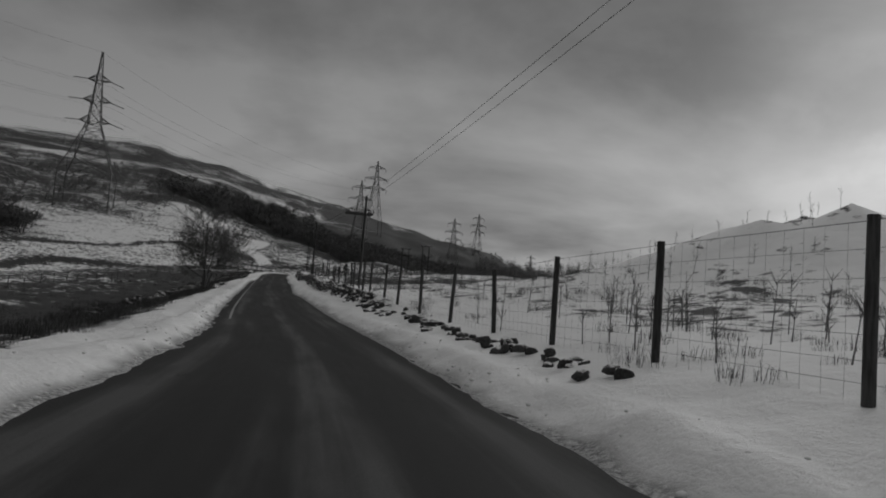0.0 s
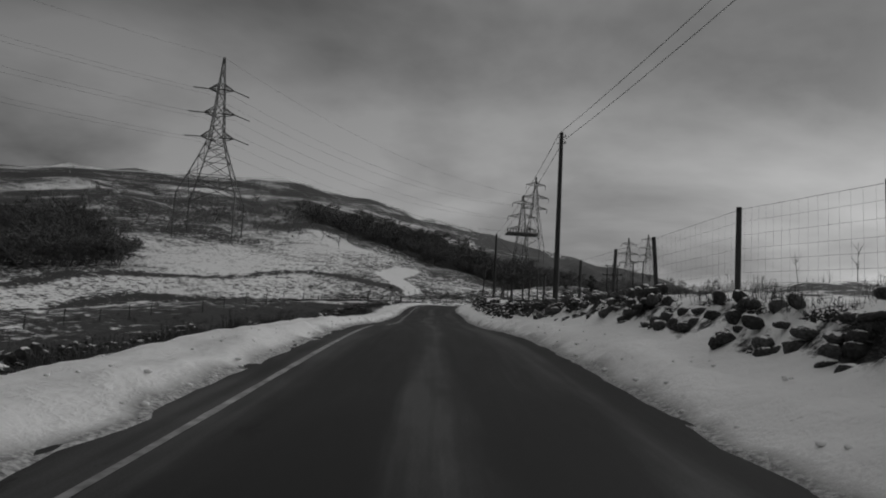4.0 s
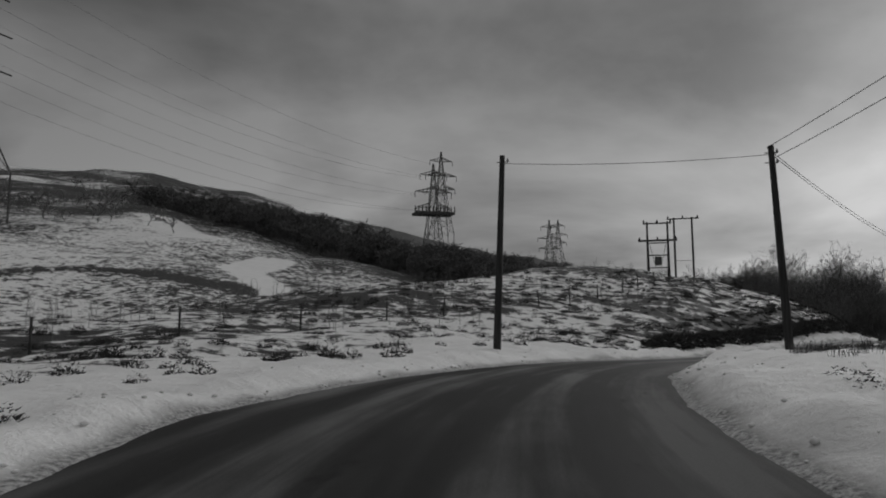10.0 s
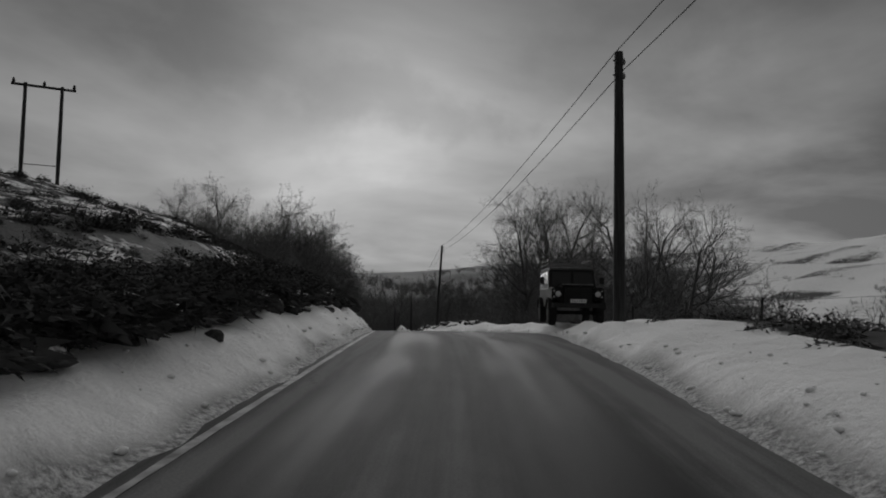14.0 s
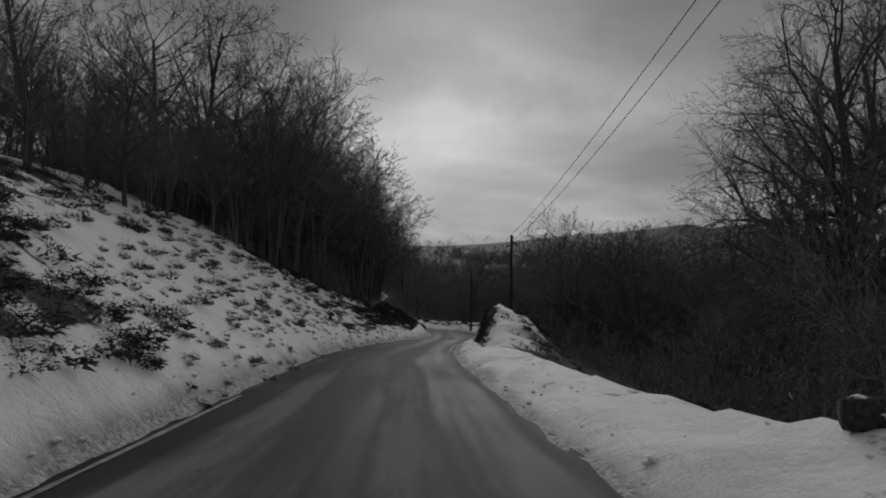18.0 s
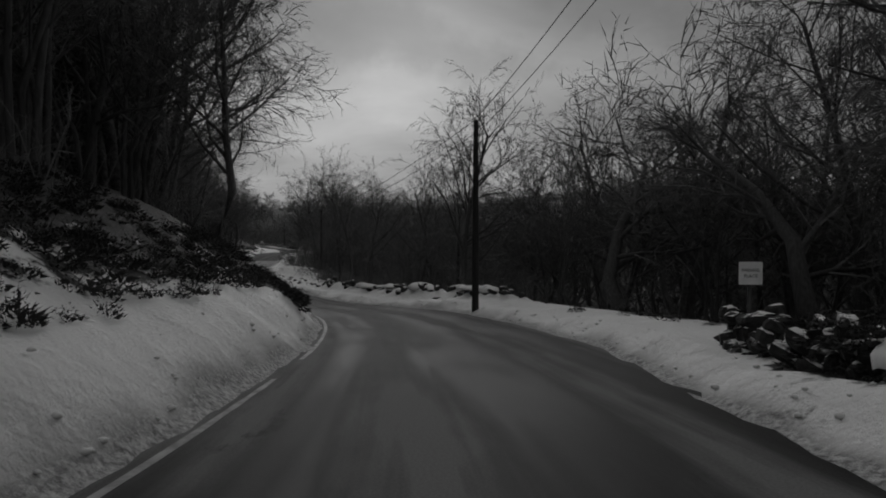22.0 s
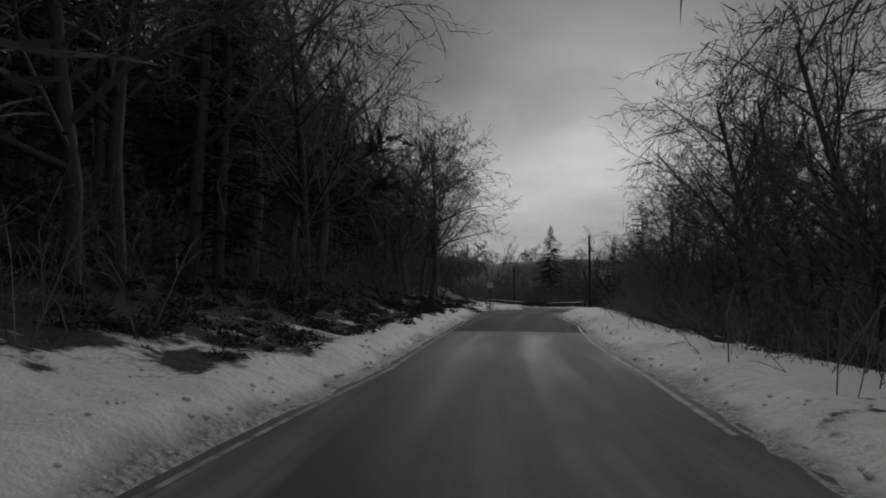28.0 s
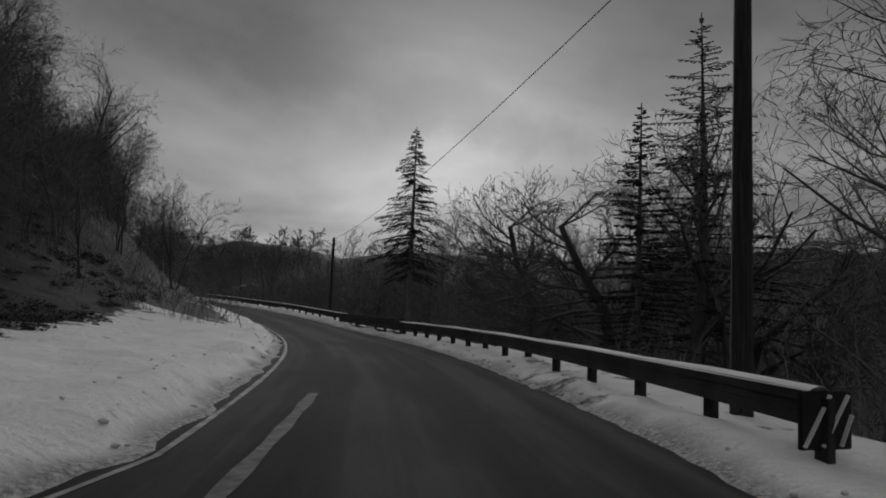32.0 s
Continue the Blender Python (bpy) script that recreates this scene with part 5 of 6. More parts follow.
def far_woods():
    """Scrub and small trees on the distant moor, too many and too far to tell apart."""
    r = random.Random(71)
    FINEST[0] = 0.017
    shapes = [both(tree_mesh(170 + k, 6.0 + k, (10, 6, 5), 0.0, 0.10, 0.2, stems=1 + k % 2, thick=0.03, spread=0.3, most=3, sides=(4, 3, 3))) for k in range(5)]
    FINEST[0] = 0.085
    thin = [both(tree_mesh(190 + k, 5.5 + k, (8, 5, 3), 0.0, 0.08, 0.2, thick=0.04, most=3, sides=(3, 3, 3))) for k in range(5)]
    FINEST[0] = 0.07
    full = [both(tree_mesh(195 + k, 6.5 + 1.2 * k, (11, 7, 4), 0.0, 0.06, 0.2, stems=1 + k % 3, thick=0.05, spread=0.25, most=3, sides=(3, 3, 3))) for k in range(5)]
    FINEST[0] = 0.0105
    for v, f in thin + full:
        for q in v:
            q.xy *= 1.5
    last = []
    moor, ridge, wood = [], [], deep_left + deep_right + deep_low
    for k in range(620):
        b = r.uniform(-24, 27)
        near = float(np.interp(b, [-20, -10, 0, 13, 23, 30], [220, 200, 177, 250, 295, 335]))
        dist = near + 130 * r.random() ** 1.6
        ridge.append((HUB[0] - dist * math.sin(radians(b)), HUB[1] + dist * math.cos(radians(b))))
    for k in range(130):
        b, dist = r.uniform(20, 50), r.uniform(240, 440)
        moor.append((HUB[0] - dist * math.sin(radians(b)), HUB[1] + dist * math.cos(radians(b))))
    for k in range(330):
        b, dist = 49 + 26 * r.random() ** 1.2, r.uniform(165, 320)
        ridge.append((HUB[0] - dist * math.sin(radians(b)), HUB[1] + dist * math.cos(radians(b))))
    for k in range(150):
        q = radians(r.uniform(-120, -48))
        dist = r.uniform(230, 620)
        moor.append((20 - dist * math.sin(q), 230 + dist * math.cos(q)))
    for k in range(800):
        q, dist = radians(LAST[2] + r.uniform(-40, 45)), (75 + 330 * r.random() ** 1.2 if k < 420 else r.uniform(240, 620))
        (moor if dist > 230 else last).append((LAST[0] - dist * math.sin(q), LAST[1] + dist * math.cos(q)))
    for k in range(420):
        q, dist = radians(r.uniform(-24, 4)), r.uniform(130, 400)
        (moor if dist > 230 else last).append((LAST[0] - dist * math.sin(q), LAST[1] + dist * math.cos(q)))
    s_of, d_of, _ = lane_of(np.array([p[0] for p in moor]), np.array([p[1] for p in moor]))
    moor = [p for p, s, d in zip(moor, s_of, d_of) if abs(d) > 45 or (s < 262 and d < -38) or (s > 560 and abs(d) > 16)]
    s_of, d_of, _ = lane_of(np.array([p[0] for p in last]), np.array([p[1] for p in last]))
    wood += [p for p, d in zip(last, d_of) if abs(d) > 24]
    for k in range(420):
        x, y = at_lane(r.uniform(342, 615), -(18 + 96 * r.random() ** 1.3))
        wood.append((float(x), float(y)))
    for k in range(380):
        x, y = at_lane(r.uniform(290, 615), 20 + 88 * r.random() ** 1.2)
        wood.append((float(x), float(y)))
    joined("far_scrub", "dark leafless birches crowding the moor's edge", "scrub", full, ridge, r, (0.75, 1.35), TWIG, 0.3)
    joined("far_scrub", "dark leafless scrub and birches across the distant moor", "scrub", thin, moor, r, (0.5, 1.3), TWIG, 0.3)
    joined("far_wood", "crowded leafless trees covering the valley sides", "wood", shapes, wood, r, (0.95, 1.6), TWIG, 0.3)
    tall = []
    for k in range(150):
        q = r.choice((r.uniform(352, 391), r.uniform(433, 476)))
        x, y = at_lane(q, right_line(q) + (5 if q < 430 else 13) + 30 * r.random())
        tall.append((float(x), float(y)))
    for k in range(150):
        q = r.uniform(388, 482)
        x, y = at_lane(q, -(tree_line(q) + 4 + 22 * r.random()))
        tall.append((float(x), float(y)))
    joined("far_wood", "crowded leafless trees behind the wood's edge", "wood", shapes, tall, r, (1.35, 1.95), TWIG, 0.3)
    tangle = [brush(180 + k, 2.3, 13) for k in range(4)]
    low = [(float(x), float(y)) for x, y in (at_lane(s, -(tree_line(s) - 1.0 + 22 * r.random() ** 1.5)) for s in (r.uniform(318, 575) for k in range(640)))]
    low += [(float(x), float(y)) for x, y in (at_lane(s, right_line(s) - 1.6 + 20 * r.random() ** 1.5) for s in (r.uniform(268, 575) for k in range(1050)))]
    low += [(float(x), float(y)) for x, y in (at_lane(r.uniform(518, 606), -(table(EDGES, 560)[0] + 2.6 + 14 * r.random() ** 1.4)) for k in range(230))]
    joined("undergrowth", "dark tangle of bramble and whips under the trees", "undergrowth", tangle, low, r, (0.6, 1.35), TWIG)


far_woods()


def blades(v, f, r, x, y, z, tall, wide, n, lean):
    for k in range(n):
        a = r.random() * 6.283
        o = r.random() ** 0.6 * wide
        bx, by = x + math.cos(a) * o, y + math.sin(a) * o
        t = tall * r.uniform(0.35, 1.0) * (1.1 - 0.5 * o / wide)
        c = r.random() * 6.283
        g = c + r.choice((-1.57, 1.57)) + r.gauss(0, 0.4)
        w = 0.0025 + 0.0035 * tall
        l = lean * t * r.uniform(0.3, 1.1)
        dx, dy, wx, wy = math.cos(g) * l, math.sin(g) * l, w * math.cos(c), w * math.sin(c)
        b = len(v)
        v.extend([(bx - wx, by - wy, z - 0.06), (bx + wx, by + wy, z - 0.06),
                  (bx + dx * 0.35 + wx * 0.8, by + dy * 0.35 + wy * 0.8, z + t * 0.75), (bx + dx * 0.35 - wx * 0.8, by + dy * 0.35 - wy * 0.8, z + t * 0.75),
                  (bx + dx, by + dy, z + t * (1.0 - 0.6 * lean * r.random()))])
        f.extend([(b, b + 1, b + 2, b + 3), (b + 3, b + 2, b + 4)])


def tufts(name, label, places, tall, wide, n, lean, mat, seed):
    r = random.Random(seed)
    v, f = [], []
    for (x, y), z in zip(places, ground_at(places)):
        k = r.uniform(0.4, 1.35)
        kw = k * r.uniform(0.75, 1.35)
        blades(v, f, r, x, y, float(z), tall * k, wide * kw, int(n * min(1, k)), lean)
    return tagged(part(name, (v, f), mat), label, "grass", kind="stuff")


def band(r, n, s0, s1, d0, d1, power=1.0):
    out = []
    for k in range(n):
        s = r.uniform(s0, s1)
        d = d0 + (d1 - d0) * r.random() ** power
        x, y = at_lane(s, d)
        out.append((float(x), float(y)))
    return out


def foot(r, n, s0, s1, e0, e1):
    """Places on the right, by how far they lie beyond the tarmac's edge."""
    out = []
    for k in range(n):
        s = r.uniform(s0, s1)
        x, y = at_lane(s, table(EDGES, s)[1] + r.uniform(e0, e1))
        out.append((float(x), float(y)))
    return out


r8 = random.Random(81)


def clump(seed, n, wide, tall, leaf, thin, hang):
    """A ragged cushion of small shoots and fronds, thickest at its foot."""
    r = random.Random(seed)
    v, f = [], []
    for k in range(n):
        a, o, u = r.random() * 6.283, r.random() ** 0.55, r.random() ** 1.3
        top = tall * (1 - 0.75 * o * o) * r.uniform(0.6, 1.1)
        p = Vector((math.cos(a) * wide * o, math.sin(a) * wide * o, top * u))
        way = Vector((math.cos(a) * (0.4 + o) + r.gauss(0, 0.5), math.sin(a) * (0.4 + o) + r.gauss(0, 0.5), 0.75 - hang + r.gauss(0, 0.35))).normalized()
        side = way.cross(Vector((r.gauss(0, 1), r.gauss(0, 1), r.gauss(0, 1)))).normalized() * leaf * thin * r.uniform(0.6, 1.4)
        L = leaf * r.uniform(0.5, 1.4)
        if k < n // 6:
            p.z, L, side = p.z * 0.5, L * 1.8, side * 2.4
        b = len(v)
        v.extend([p - side, p + side, p + way * L - Vector((0, 0, hang * L * 0.3))])
        f.append((b, b + 1, b + 2))
    return v, f


HEATH = [clump(200 + k, 210, 0.25, 0.32, 0.055, 0.20, 0.1) for k in range(6)]
FERN = [clump(210 + k, 210, 0.34, 0.34, 0.075, 0.17, 0.6) for k in range(6)]
joined("heather_tussock", "dark heather tussocks poking through the snow", "heather", HEATH, band(r8, 1000, 168, 240, -5.0, -36, 0.85) + band(r8, 420, 236, 268, -4.2, -26), r8, (0.5, 1.5), HEATHER, 0.03)
joined("heather_tussock", "dark heather tussocks on the steep snowy bank", "heather", HEATH, band(r8, 560, 290, 328, -4.4, -13, 0.9) + band(r8, 420, 324, 350, -3.8, -10, 1.0) + band(r8, 420, 346, 366, -3.2, -7) + band(r8, 420, 394, 436, -5.0, -11) + band(r8, 220, 436, 500, -4.2, -11), r8, (0.4, 1.3), HEATHER, 0.03)
tufts("rough_grass", "rank dead grass in the snowed field", band(r8, 900, 0, 172, -5.2, -34, 1.2) + band(r8, 160, 150, 200, 5.0, 12), 0.5, 0.36, 52, 0.9, GRASS, 84)
tufts("rushes", "dark rushes along the snowed ditch", band(r8, 420, 8, 80, -5.6, -9.5) + band(r8, 260, 60, 165, -5.0, -8.0), 0.6, 0.36, 70, 0.75, HEATHER, 90)
tufts("rough_grass", "rank dead grass behind the field wall", band(r8, 700, -10, 175, 5.6, 22, 1.2), 0.5, 0.36, 52, 0.9, GRASS, 85)
joined("bracken", "matted dead bracken along the wall", "bracken", FERN, band(r8, 650, 205, 300, -3.7, -9.5) + band(r8, 620, 200, 300, 4.8, 9) + band(r8, 200, 330, 480, 6.2, 9.5) + band(r8, 380, 366, 389, -2.2, -5.5) + band(r8, 420, 438, 476, -3.3, -8.5) + band(r8, 380, 266, 300, -3.7, -8.5) + band(r8, 200, 334, 352, -4.0, -6.5) + band(r8, 200, 494, 530, -7, -14) + band(r8, 260, 394, 436, -5.6, -11), r8, (0.5, 1.3), HEATHER, 0.03)
joined("bracken", "dark bracken grown over the tumbled roadside wall", "bracken", FERN, band(r8, 760, 211, 264, -3.5, -4.6), r8, (0.9, 1.8), HEATHER, -0.15)
joined("bracken", "dark bracken crowning the tumbled roadside wall", "bracken", FERN, band(r8, 620, 212, 263, -3.5, -4.5), r8, (0.7, 1.4), HEATHER, -0.42)
joined("bracken", "dead bracken tufts poking through the snowy bank", "bracken", FERN, band(r8, 420, 297, 346, -3.0, -6.2), r8, (0.25, 0.6), HEATHER, 0.04)
mound_places = [(30.0 + r8.uniform(-17, 7), 47.0 + r8.uniform(-17, 10)) for k in range(85)]
under = [(x - r8.uniform(0.25, 0.6), y - r8.uniform(0.35, 0.7)) for x, y in mound_places for k in range(2)]
joined("heather", "dark heather clumps under snow on the big mound", "heather", FERN, under, r8, (0.35, 0.8), HEATHER, 0.26)
joined("bracken", "dead bracken about the fallen field wall", "bracken", FERN, band(r8, 420, 40, 168, -6.6, -10.5), r8, (0.7, 1.5), HEATHER, 0.05)
joined("bracken", "dark bracken and ivy hanging down the bank's face", "bracken", FERN, foot(r8, 560, 318, 352, 1.15, 1.8) + foot(r8, 60, 314, 326, 1.2, 3.4) + foot(r8, 150, 296, 320, 3.0, 5.0) + foot(r8, 230, 34, 120, 2.2, 2.9) + foot(r8, 330, 120, 184, 1.9, 2.9), r8, (0.5, 1.05), HEATHER, 0.10)


def saplings(places, tall, seed, name, label):
    r = random.Random(seed)
    v, f = [], []
    for (x, y), z in zip(places, ground_at(places)):
        t = tall * r.uniform(0.5, 1.1)
        lx, ly = r.gauss(0, 0.06) * t, r.gauss(0, 0.06) * t
        tube(v, f, [(x, y, z - 0.1), (x + lx, y + ly, z + t)], [0.02, 0.006], 3, False)
        for k in range(7):
            u = r.uniform(0.25, 0.95)
            a = r.random() * 6.283
            p = Vector((x + lx * u, y + ly * u, z + t * u))
            tube(v, f, [p, p + Vector((math.cos(a) * 0.16 * t, math.sin(a) * 0.16 * t, 0.22 * t))], [0.01, 0.004], 3, False)
    return tagged(part(name, (v, f), TWIG), label, "sapling", kind="stuff")


far_row = []
for k in range(330):
    b, dist = r8.uniform(-16, 48), r8.uniform(74, 112)
    far_row.append((HUB[0] - dist * math.sin(radians(b)), HUB[1] + dist * math.cos(radians(b)) - 25))
lane_s, lane_d, _ = lane_of(np.array([p[0] for p in far_row]), np.array([p[1] for p in far_row]))
far_row = [p for p, d in zip(far_row, lane_d) if d < -14]
saplings(far_row, 1.9, 87, "planted_sapling", "rows of leafless saplings and dead stalks in the snow")
saplings(band(r8, 330, 20, 165, 12, 46), 1.5, 88, "planted_sapling", "thin leafless saplings in the fenced plantation")
saplings(band(r8, 70, 3, 28, 6.0, 14), 1.5, 89, "dead_stalk", "dry willowherb stalks standing in the snow")


# ---- walls, fences, signs, barrier, the parked vehicle ----
def stone_mesh(seed):
    r = random.Random(seed)
    bm = bmesh.new()
    bmesh.ops.create_cube(bm, size=1.0)
    bmesh.ops.subdivide_edges(bm, edges=bm.edges[:], cuts=1, use_grid_fill=True)
    for q in bm.verts:
        q.co = q.co.lerp(q.co.normalized() * 0.60, 0.8) + Vector((r.gauss(0, 0.05), r.gauss(0, 0.05), r.gauss(0, 0.05)))
    me = bpy.data.meshes.new("stone")
    bm.to_mesh(me)
    bm.free()
    me.polygons.foreach_set("use_smooth", [True] * len(me.polygons))
    me.materials.append(STONE)
    return me


def boulder_mesh(seed):
    r = random.Random(seed)
    bm = bmesh.new()
    bmesh.ops.create_icosphere(bm, subdivisions=2, radius=0.56)
    bumps = [(Vector((r.gauss(0, 1), r.gauss(0, 1), r.gauss(0, 1))).normalized(), r.uniform(-0.16, 0.14), r.uniform(0.5, 0.9)) for k in range(7)]
    for q in bm.verts:
        n = q.co.normalized()
        q.co *= 1 + sum(h * max(0.0, (n.dot(w) - c) / (1 - c)) ** 0.8 for w, h, c in bumps) + r.gauss(0, 0.015)
    me = bpy.data.meshes.new("stone")
    bm.to_mesh(me)
    bm.free()
    me.polygons.foreach_set("use_smooth", [True] * len(me.polygons))
    me.materials.append(STONE)
    return me


STONES = [stone_mesh(k) for k in range(8)]
BOULDERS = [boulder_mesh(k) for k in range(20, 27)]


def wall(label, s0, s1, off, tall, seed, ruin, singles, slope=0.0, big=1.0):
    """A dry-stone wall along the road: stones laid in rough courses, with snow along its top."""
    r = random.Random(seed)
    ob = thing("dry_stone_wall", label, "wall", None, "field walls")
    todo = []
    s = s0
    while s < s1:
        size = r.uniform(0.18, 0.42) * big * r.choice((0.6, 1.0, 1.3))
        crest = tall * (1 - ruin * (0.5 + 0.5 * math.sin(s * 0.9 + seed) * math.sin(s * 0.31)))
        zz = 0.0
        while zz < crest:
            hgt = r.uniform(0.13, 0.27) * big
            e = table(EDGES, s)
            d = (e[1] + off) if off > 0 else -(e[0] - off)
            todo.append((s + r.gauss(0, 0.08), d + slope * zz * (1 if off > 0 else -1) + r.gauss(0, 0.08 + 0.18 * ruin), zz * (1 - 0.55 * min(1, slope)) + hgt * (0.32 if big < 1.5 else 0.12), size * r.uniform(0.8, 1.3), r.uniform(0.22, 0.45) * big, hgt * r.uniform(0.9, 1.35)))
            zz += hgt * 0.92
        if r.random() < ruin * 0.5:
            s += r.uniform(0.2, 1.2)
        s += size * 0.92
    xy = [tuple(float(v) for v in at_lane(t[0], t[1])) for t in todo]
    zs = ground_at(xy)
    v, f = [], []
    for k, ((s, d, zz, a, b, c), (x, y), z) in enumerate(zip(todo, xy, zs)):
        m = pose(x, y, float(z) + zz - 0.05, r.gauss(0, 14), r.gauss(0, 14), heading(s) + 90 + r.gauss(0, 22)) @ Matrix.Diagonal((a, b, c, 1))
        me = r.choice(STONES if big < 0.9 else BOULDERS)
        if k < singles:
            o = new("stone", me)
            o.parent = ob
            o.matrix_basis = m
        else:
            n = len(v)
            v.extend([m @ q.co for q in me.vertices])
            f.extend([[n + i for i in p.vertices] for p in me.polygons])
    if v:
        o = part("stones", (v, f), STONE, ob)
        tagged(o, kind="stuff")
    return ob


def deer_fence(st, d_of, tall, label, seed, mesh=True, thick=0.075):
    """A fence of round posts at the road lengths st."""
    r = random.Random(seed)
    ob = thing("wire_fence", label, "fence")
    tops = []
    for s in st:
        x, y, z = spot(s, d_of(s) + r.gauss(0, 0.1))
        v, f = [], []
        h = tall * r.uniform(0.92, 1.06)
        lx, ly = r.gauss(0, 0.03), r.gauss(0, 0.03)
        tube(v, f, [(x, y, z - 0.4), (x + lx, y + ly, z + h * 0.5), (x + lx * 2, y + ly * 2, z + h)], [thick, thick * 0.97, thick * 0.9], 9)
        part("post", (v, f), TIMBER, ob)
        tops.append((Vector((x, y, z)), Vector((x + lx * 2, y + ly * 2, z + h))))
    heights = (0.97, 0.82, 0.66, 0.50, 0.36, 0.22, 0.1) if mesh else (0.9, 0.55, 0.25)
    for u in heights:
        v, f = [], []
        pts = [a.lerp(b, u) + Vector((0, 0, 0)) for a, b in tops]
        tube(v, f, pts, [0.0028 if u < 0.9 else 0.005] * len(pts), 3, False)
        part("line_wire", (v, f), CABLE, ob)
    if mesh:
        v, f = [], []
        for (a, b), (c, d) in zip(tops[:-1], tops[1:]):
            n = max(2, int((c - a).length / 0.35))
            for k in range(1, n):
                u = k / n
                tube(v, f, [a.lerp(c, u), b.lerp(d, u) * 0.97 + a.lerp(c, u) * 0.03], [0.0016, 0.0016], 3, False)
        tagged(part("netting", (v, f), CABLE, ob), kind="stuff")
    return ob


fence_d = lambda s: float(np.interp(s, [-10, 45, 60, 75, 95, 130, 150, 175], [6.0, 6.0, 7.0, 7.5, 7.7, 7.75, 7.9, 7.9]))  # noqa: E731
deer_fence(np.r_[np.arange(-2.7, 57.5, 4.62), 61.9, np.arange(67.8, 176, 5.85)], fence_d, 2.05, "tall deer fence of round timber posts and wire netting", 91)
deer_fence(np.arange(150, 250, 4.6), lambda s: float(np.interp(s, [150, 180, 215, 250], [-23, -20, -17, -20])), 1.35, "stock fence of thin posts crossing the snowy field", 92, False, 0.05)
deer_fence(np.arange(20, 150, 5.0), lambda s: -26.0, 1.2, "old stock fence of thin posts in the field", 93, False, 0.045)
deer_fence(np.arange(203, 262, 5.0), lambda s: 9.0, 1.25, "low wire fence of split posts below the road", 94, False, 0.05)


def rail_fence(points, tall, label, rails=3):
    ob = thing("rail_fence", label, "fence")
    zs = ground_at(points)
    p = [Vector((x, y, float(z))) for (x, y), z in zip(points, zs)]
    for k, q in enumerate(p):
        v, f = [], []
        big = k == len(p) - 1
        bar(v, f, q + Vector((0, 0, -0.3)), q + Vector((0, 0, tall * (1.25 if big else 1.0))), 0.20 if big else 0.11)
        part("post", (v, f), TIMBER, ob)
    for a, b in zip(p[:-1], p[1:]):
        for k in range(rails):
            u = tall * (0.28 + 0.62 * k / (rails - 1))
            v, f = [], []
            bar(v, f, a + Vector((0, 0, u)), b + Vector((0, 0, u)), 0.04, 0.10)
            part("rail", (v, f), TIMBER, ob)
    return ob


rail_fence([(-72.0 + 2.3 * k, 200.5 - 1.8 * k) for k in range(11)], 1.05, "timber post-and-rail fence ending in a stout gatepost")
rail_fence([(-56.5, 169.0), (-54.4, 168.9), (-52.3, 169.0), (-50.1, 169.3)], 0.95, "dark timber rail fence beside the field entrance")


def post_sign(label, s, d, tall, w, h, turn, lines, plate=False, dark=False):
    x, y, z = spot(s, d)
    ob = thing("road_sign", label, "sign", pose(x, y, z, 0, 0, turn), "road signs")
    v, f = [], []
    tube(v, f, [(0, 0.04, -0.3), (0, 0.04, tall)], [0.04, 0.04], 10)
    part("post", (v, f), STEEL if not dark else TIMBER, ob)
    bm = box_bm(w, 0.02, h, 0.006, (0, -0.012, tall - h / 2 + 0.02))
    face = lump_bm("panel", bm, SIGN if not dark else TIMBER, ob)
    for k, text in enumerate(lines):
        c = bpy.data.curves.new("lettering", "FONT")
        c.body, c.size, c.align_x, c.align_y, c.extrude = text, w * 0.2, "CENTER", "CENTER", 0.001
        o = bpy.data.objects.new("lettering", c)
        me = bpy.data.meshes.new_from_object(o)
        bpy.data.objects.remove(o)
        me.materials.append(CABLE)
        t = new("lettering", me)
        t.matrix_basis = pose(0, -0.026, tall - h / 2 + 0.02 + (len(lines) - 1) * w * 0.125 - k * w * 0.25, 90, 0, 0)
        t.parent = face
    if plate:
        bm = box_bm(w * 0.42, 0.016, h * 0.75, 0.005, (0.02, -0.012, tall - h * 1.75))
        lump_bm("plate", bm, STEEL, ob, "small grey plate below the sign")
    return ob


SIGN = grained("white_sign_sheet", 0.72, 0.88, 4.0, 0.4)
post_sign("square white passing-place sign on a post in the snow", 488.6, -4.77, 2.02, 0.46, 0.44, heading(489) - 4, ("PASSING", "PLACE"), True)
post_sign("square white passing-place sign leaning over the wall end", 360.5, 6.8, 1.40, 0.44, 0.44, heading(360) - 12, ("PASSING", "PLACE"))
post_sign("weathered dark square board on a tall post", 174.4, -8.5, 2.5, 0.50, 0.40, heading(170) + 12, (), dark=True)

wall("tumbled dry-stone wall beside the road, capped with snow", 10, 40, 2.1, 0.28, 101, 0.95, 90, 0.3, 0.85)
wall("mossy dry-stone field wall under drifted snow", 40, 120, 2.4, 0.42, 102, 0.7, 290, 0.3, 0.85)
wall("mossy dry-stone field wall bending with the road", 120, 182, 2.3, 0.5, 103, 0.6, 290, 0.3, 0.8)
wall("tumbled dark field wall below the road, half under snow", 48, 168, -6.2, 0.55, 104, 0.75, 260, 0.3, 0.85)
wall("broken dark wall overgrown with bracken", 212, 262, -1.25, 0.6, 105, 0.45, 260, 0.35, 0.8)
wall("tumbled roadside wall of dark snowy boulders", 264, 292, 1.45, 0.26, 106, 0.8, 220, 0.5, 0.82)
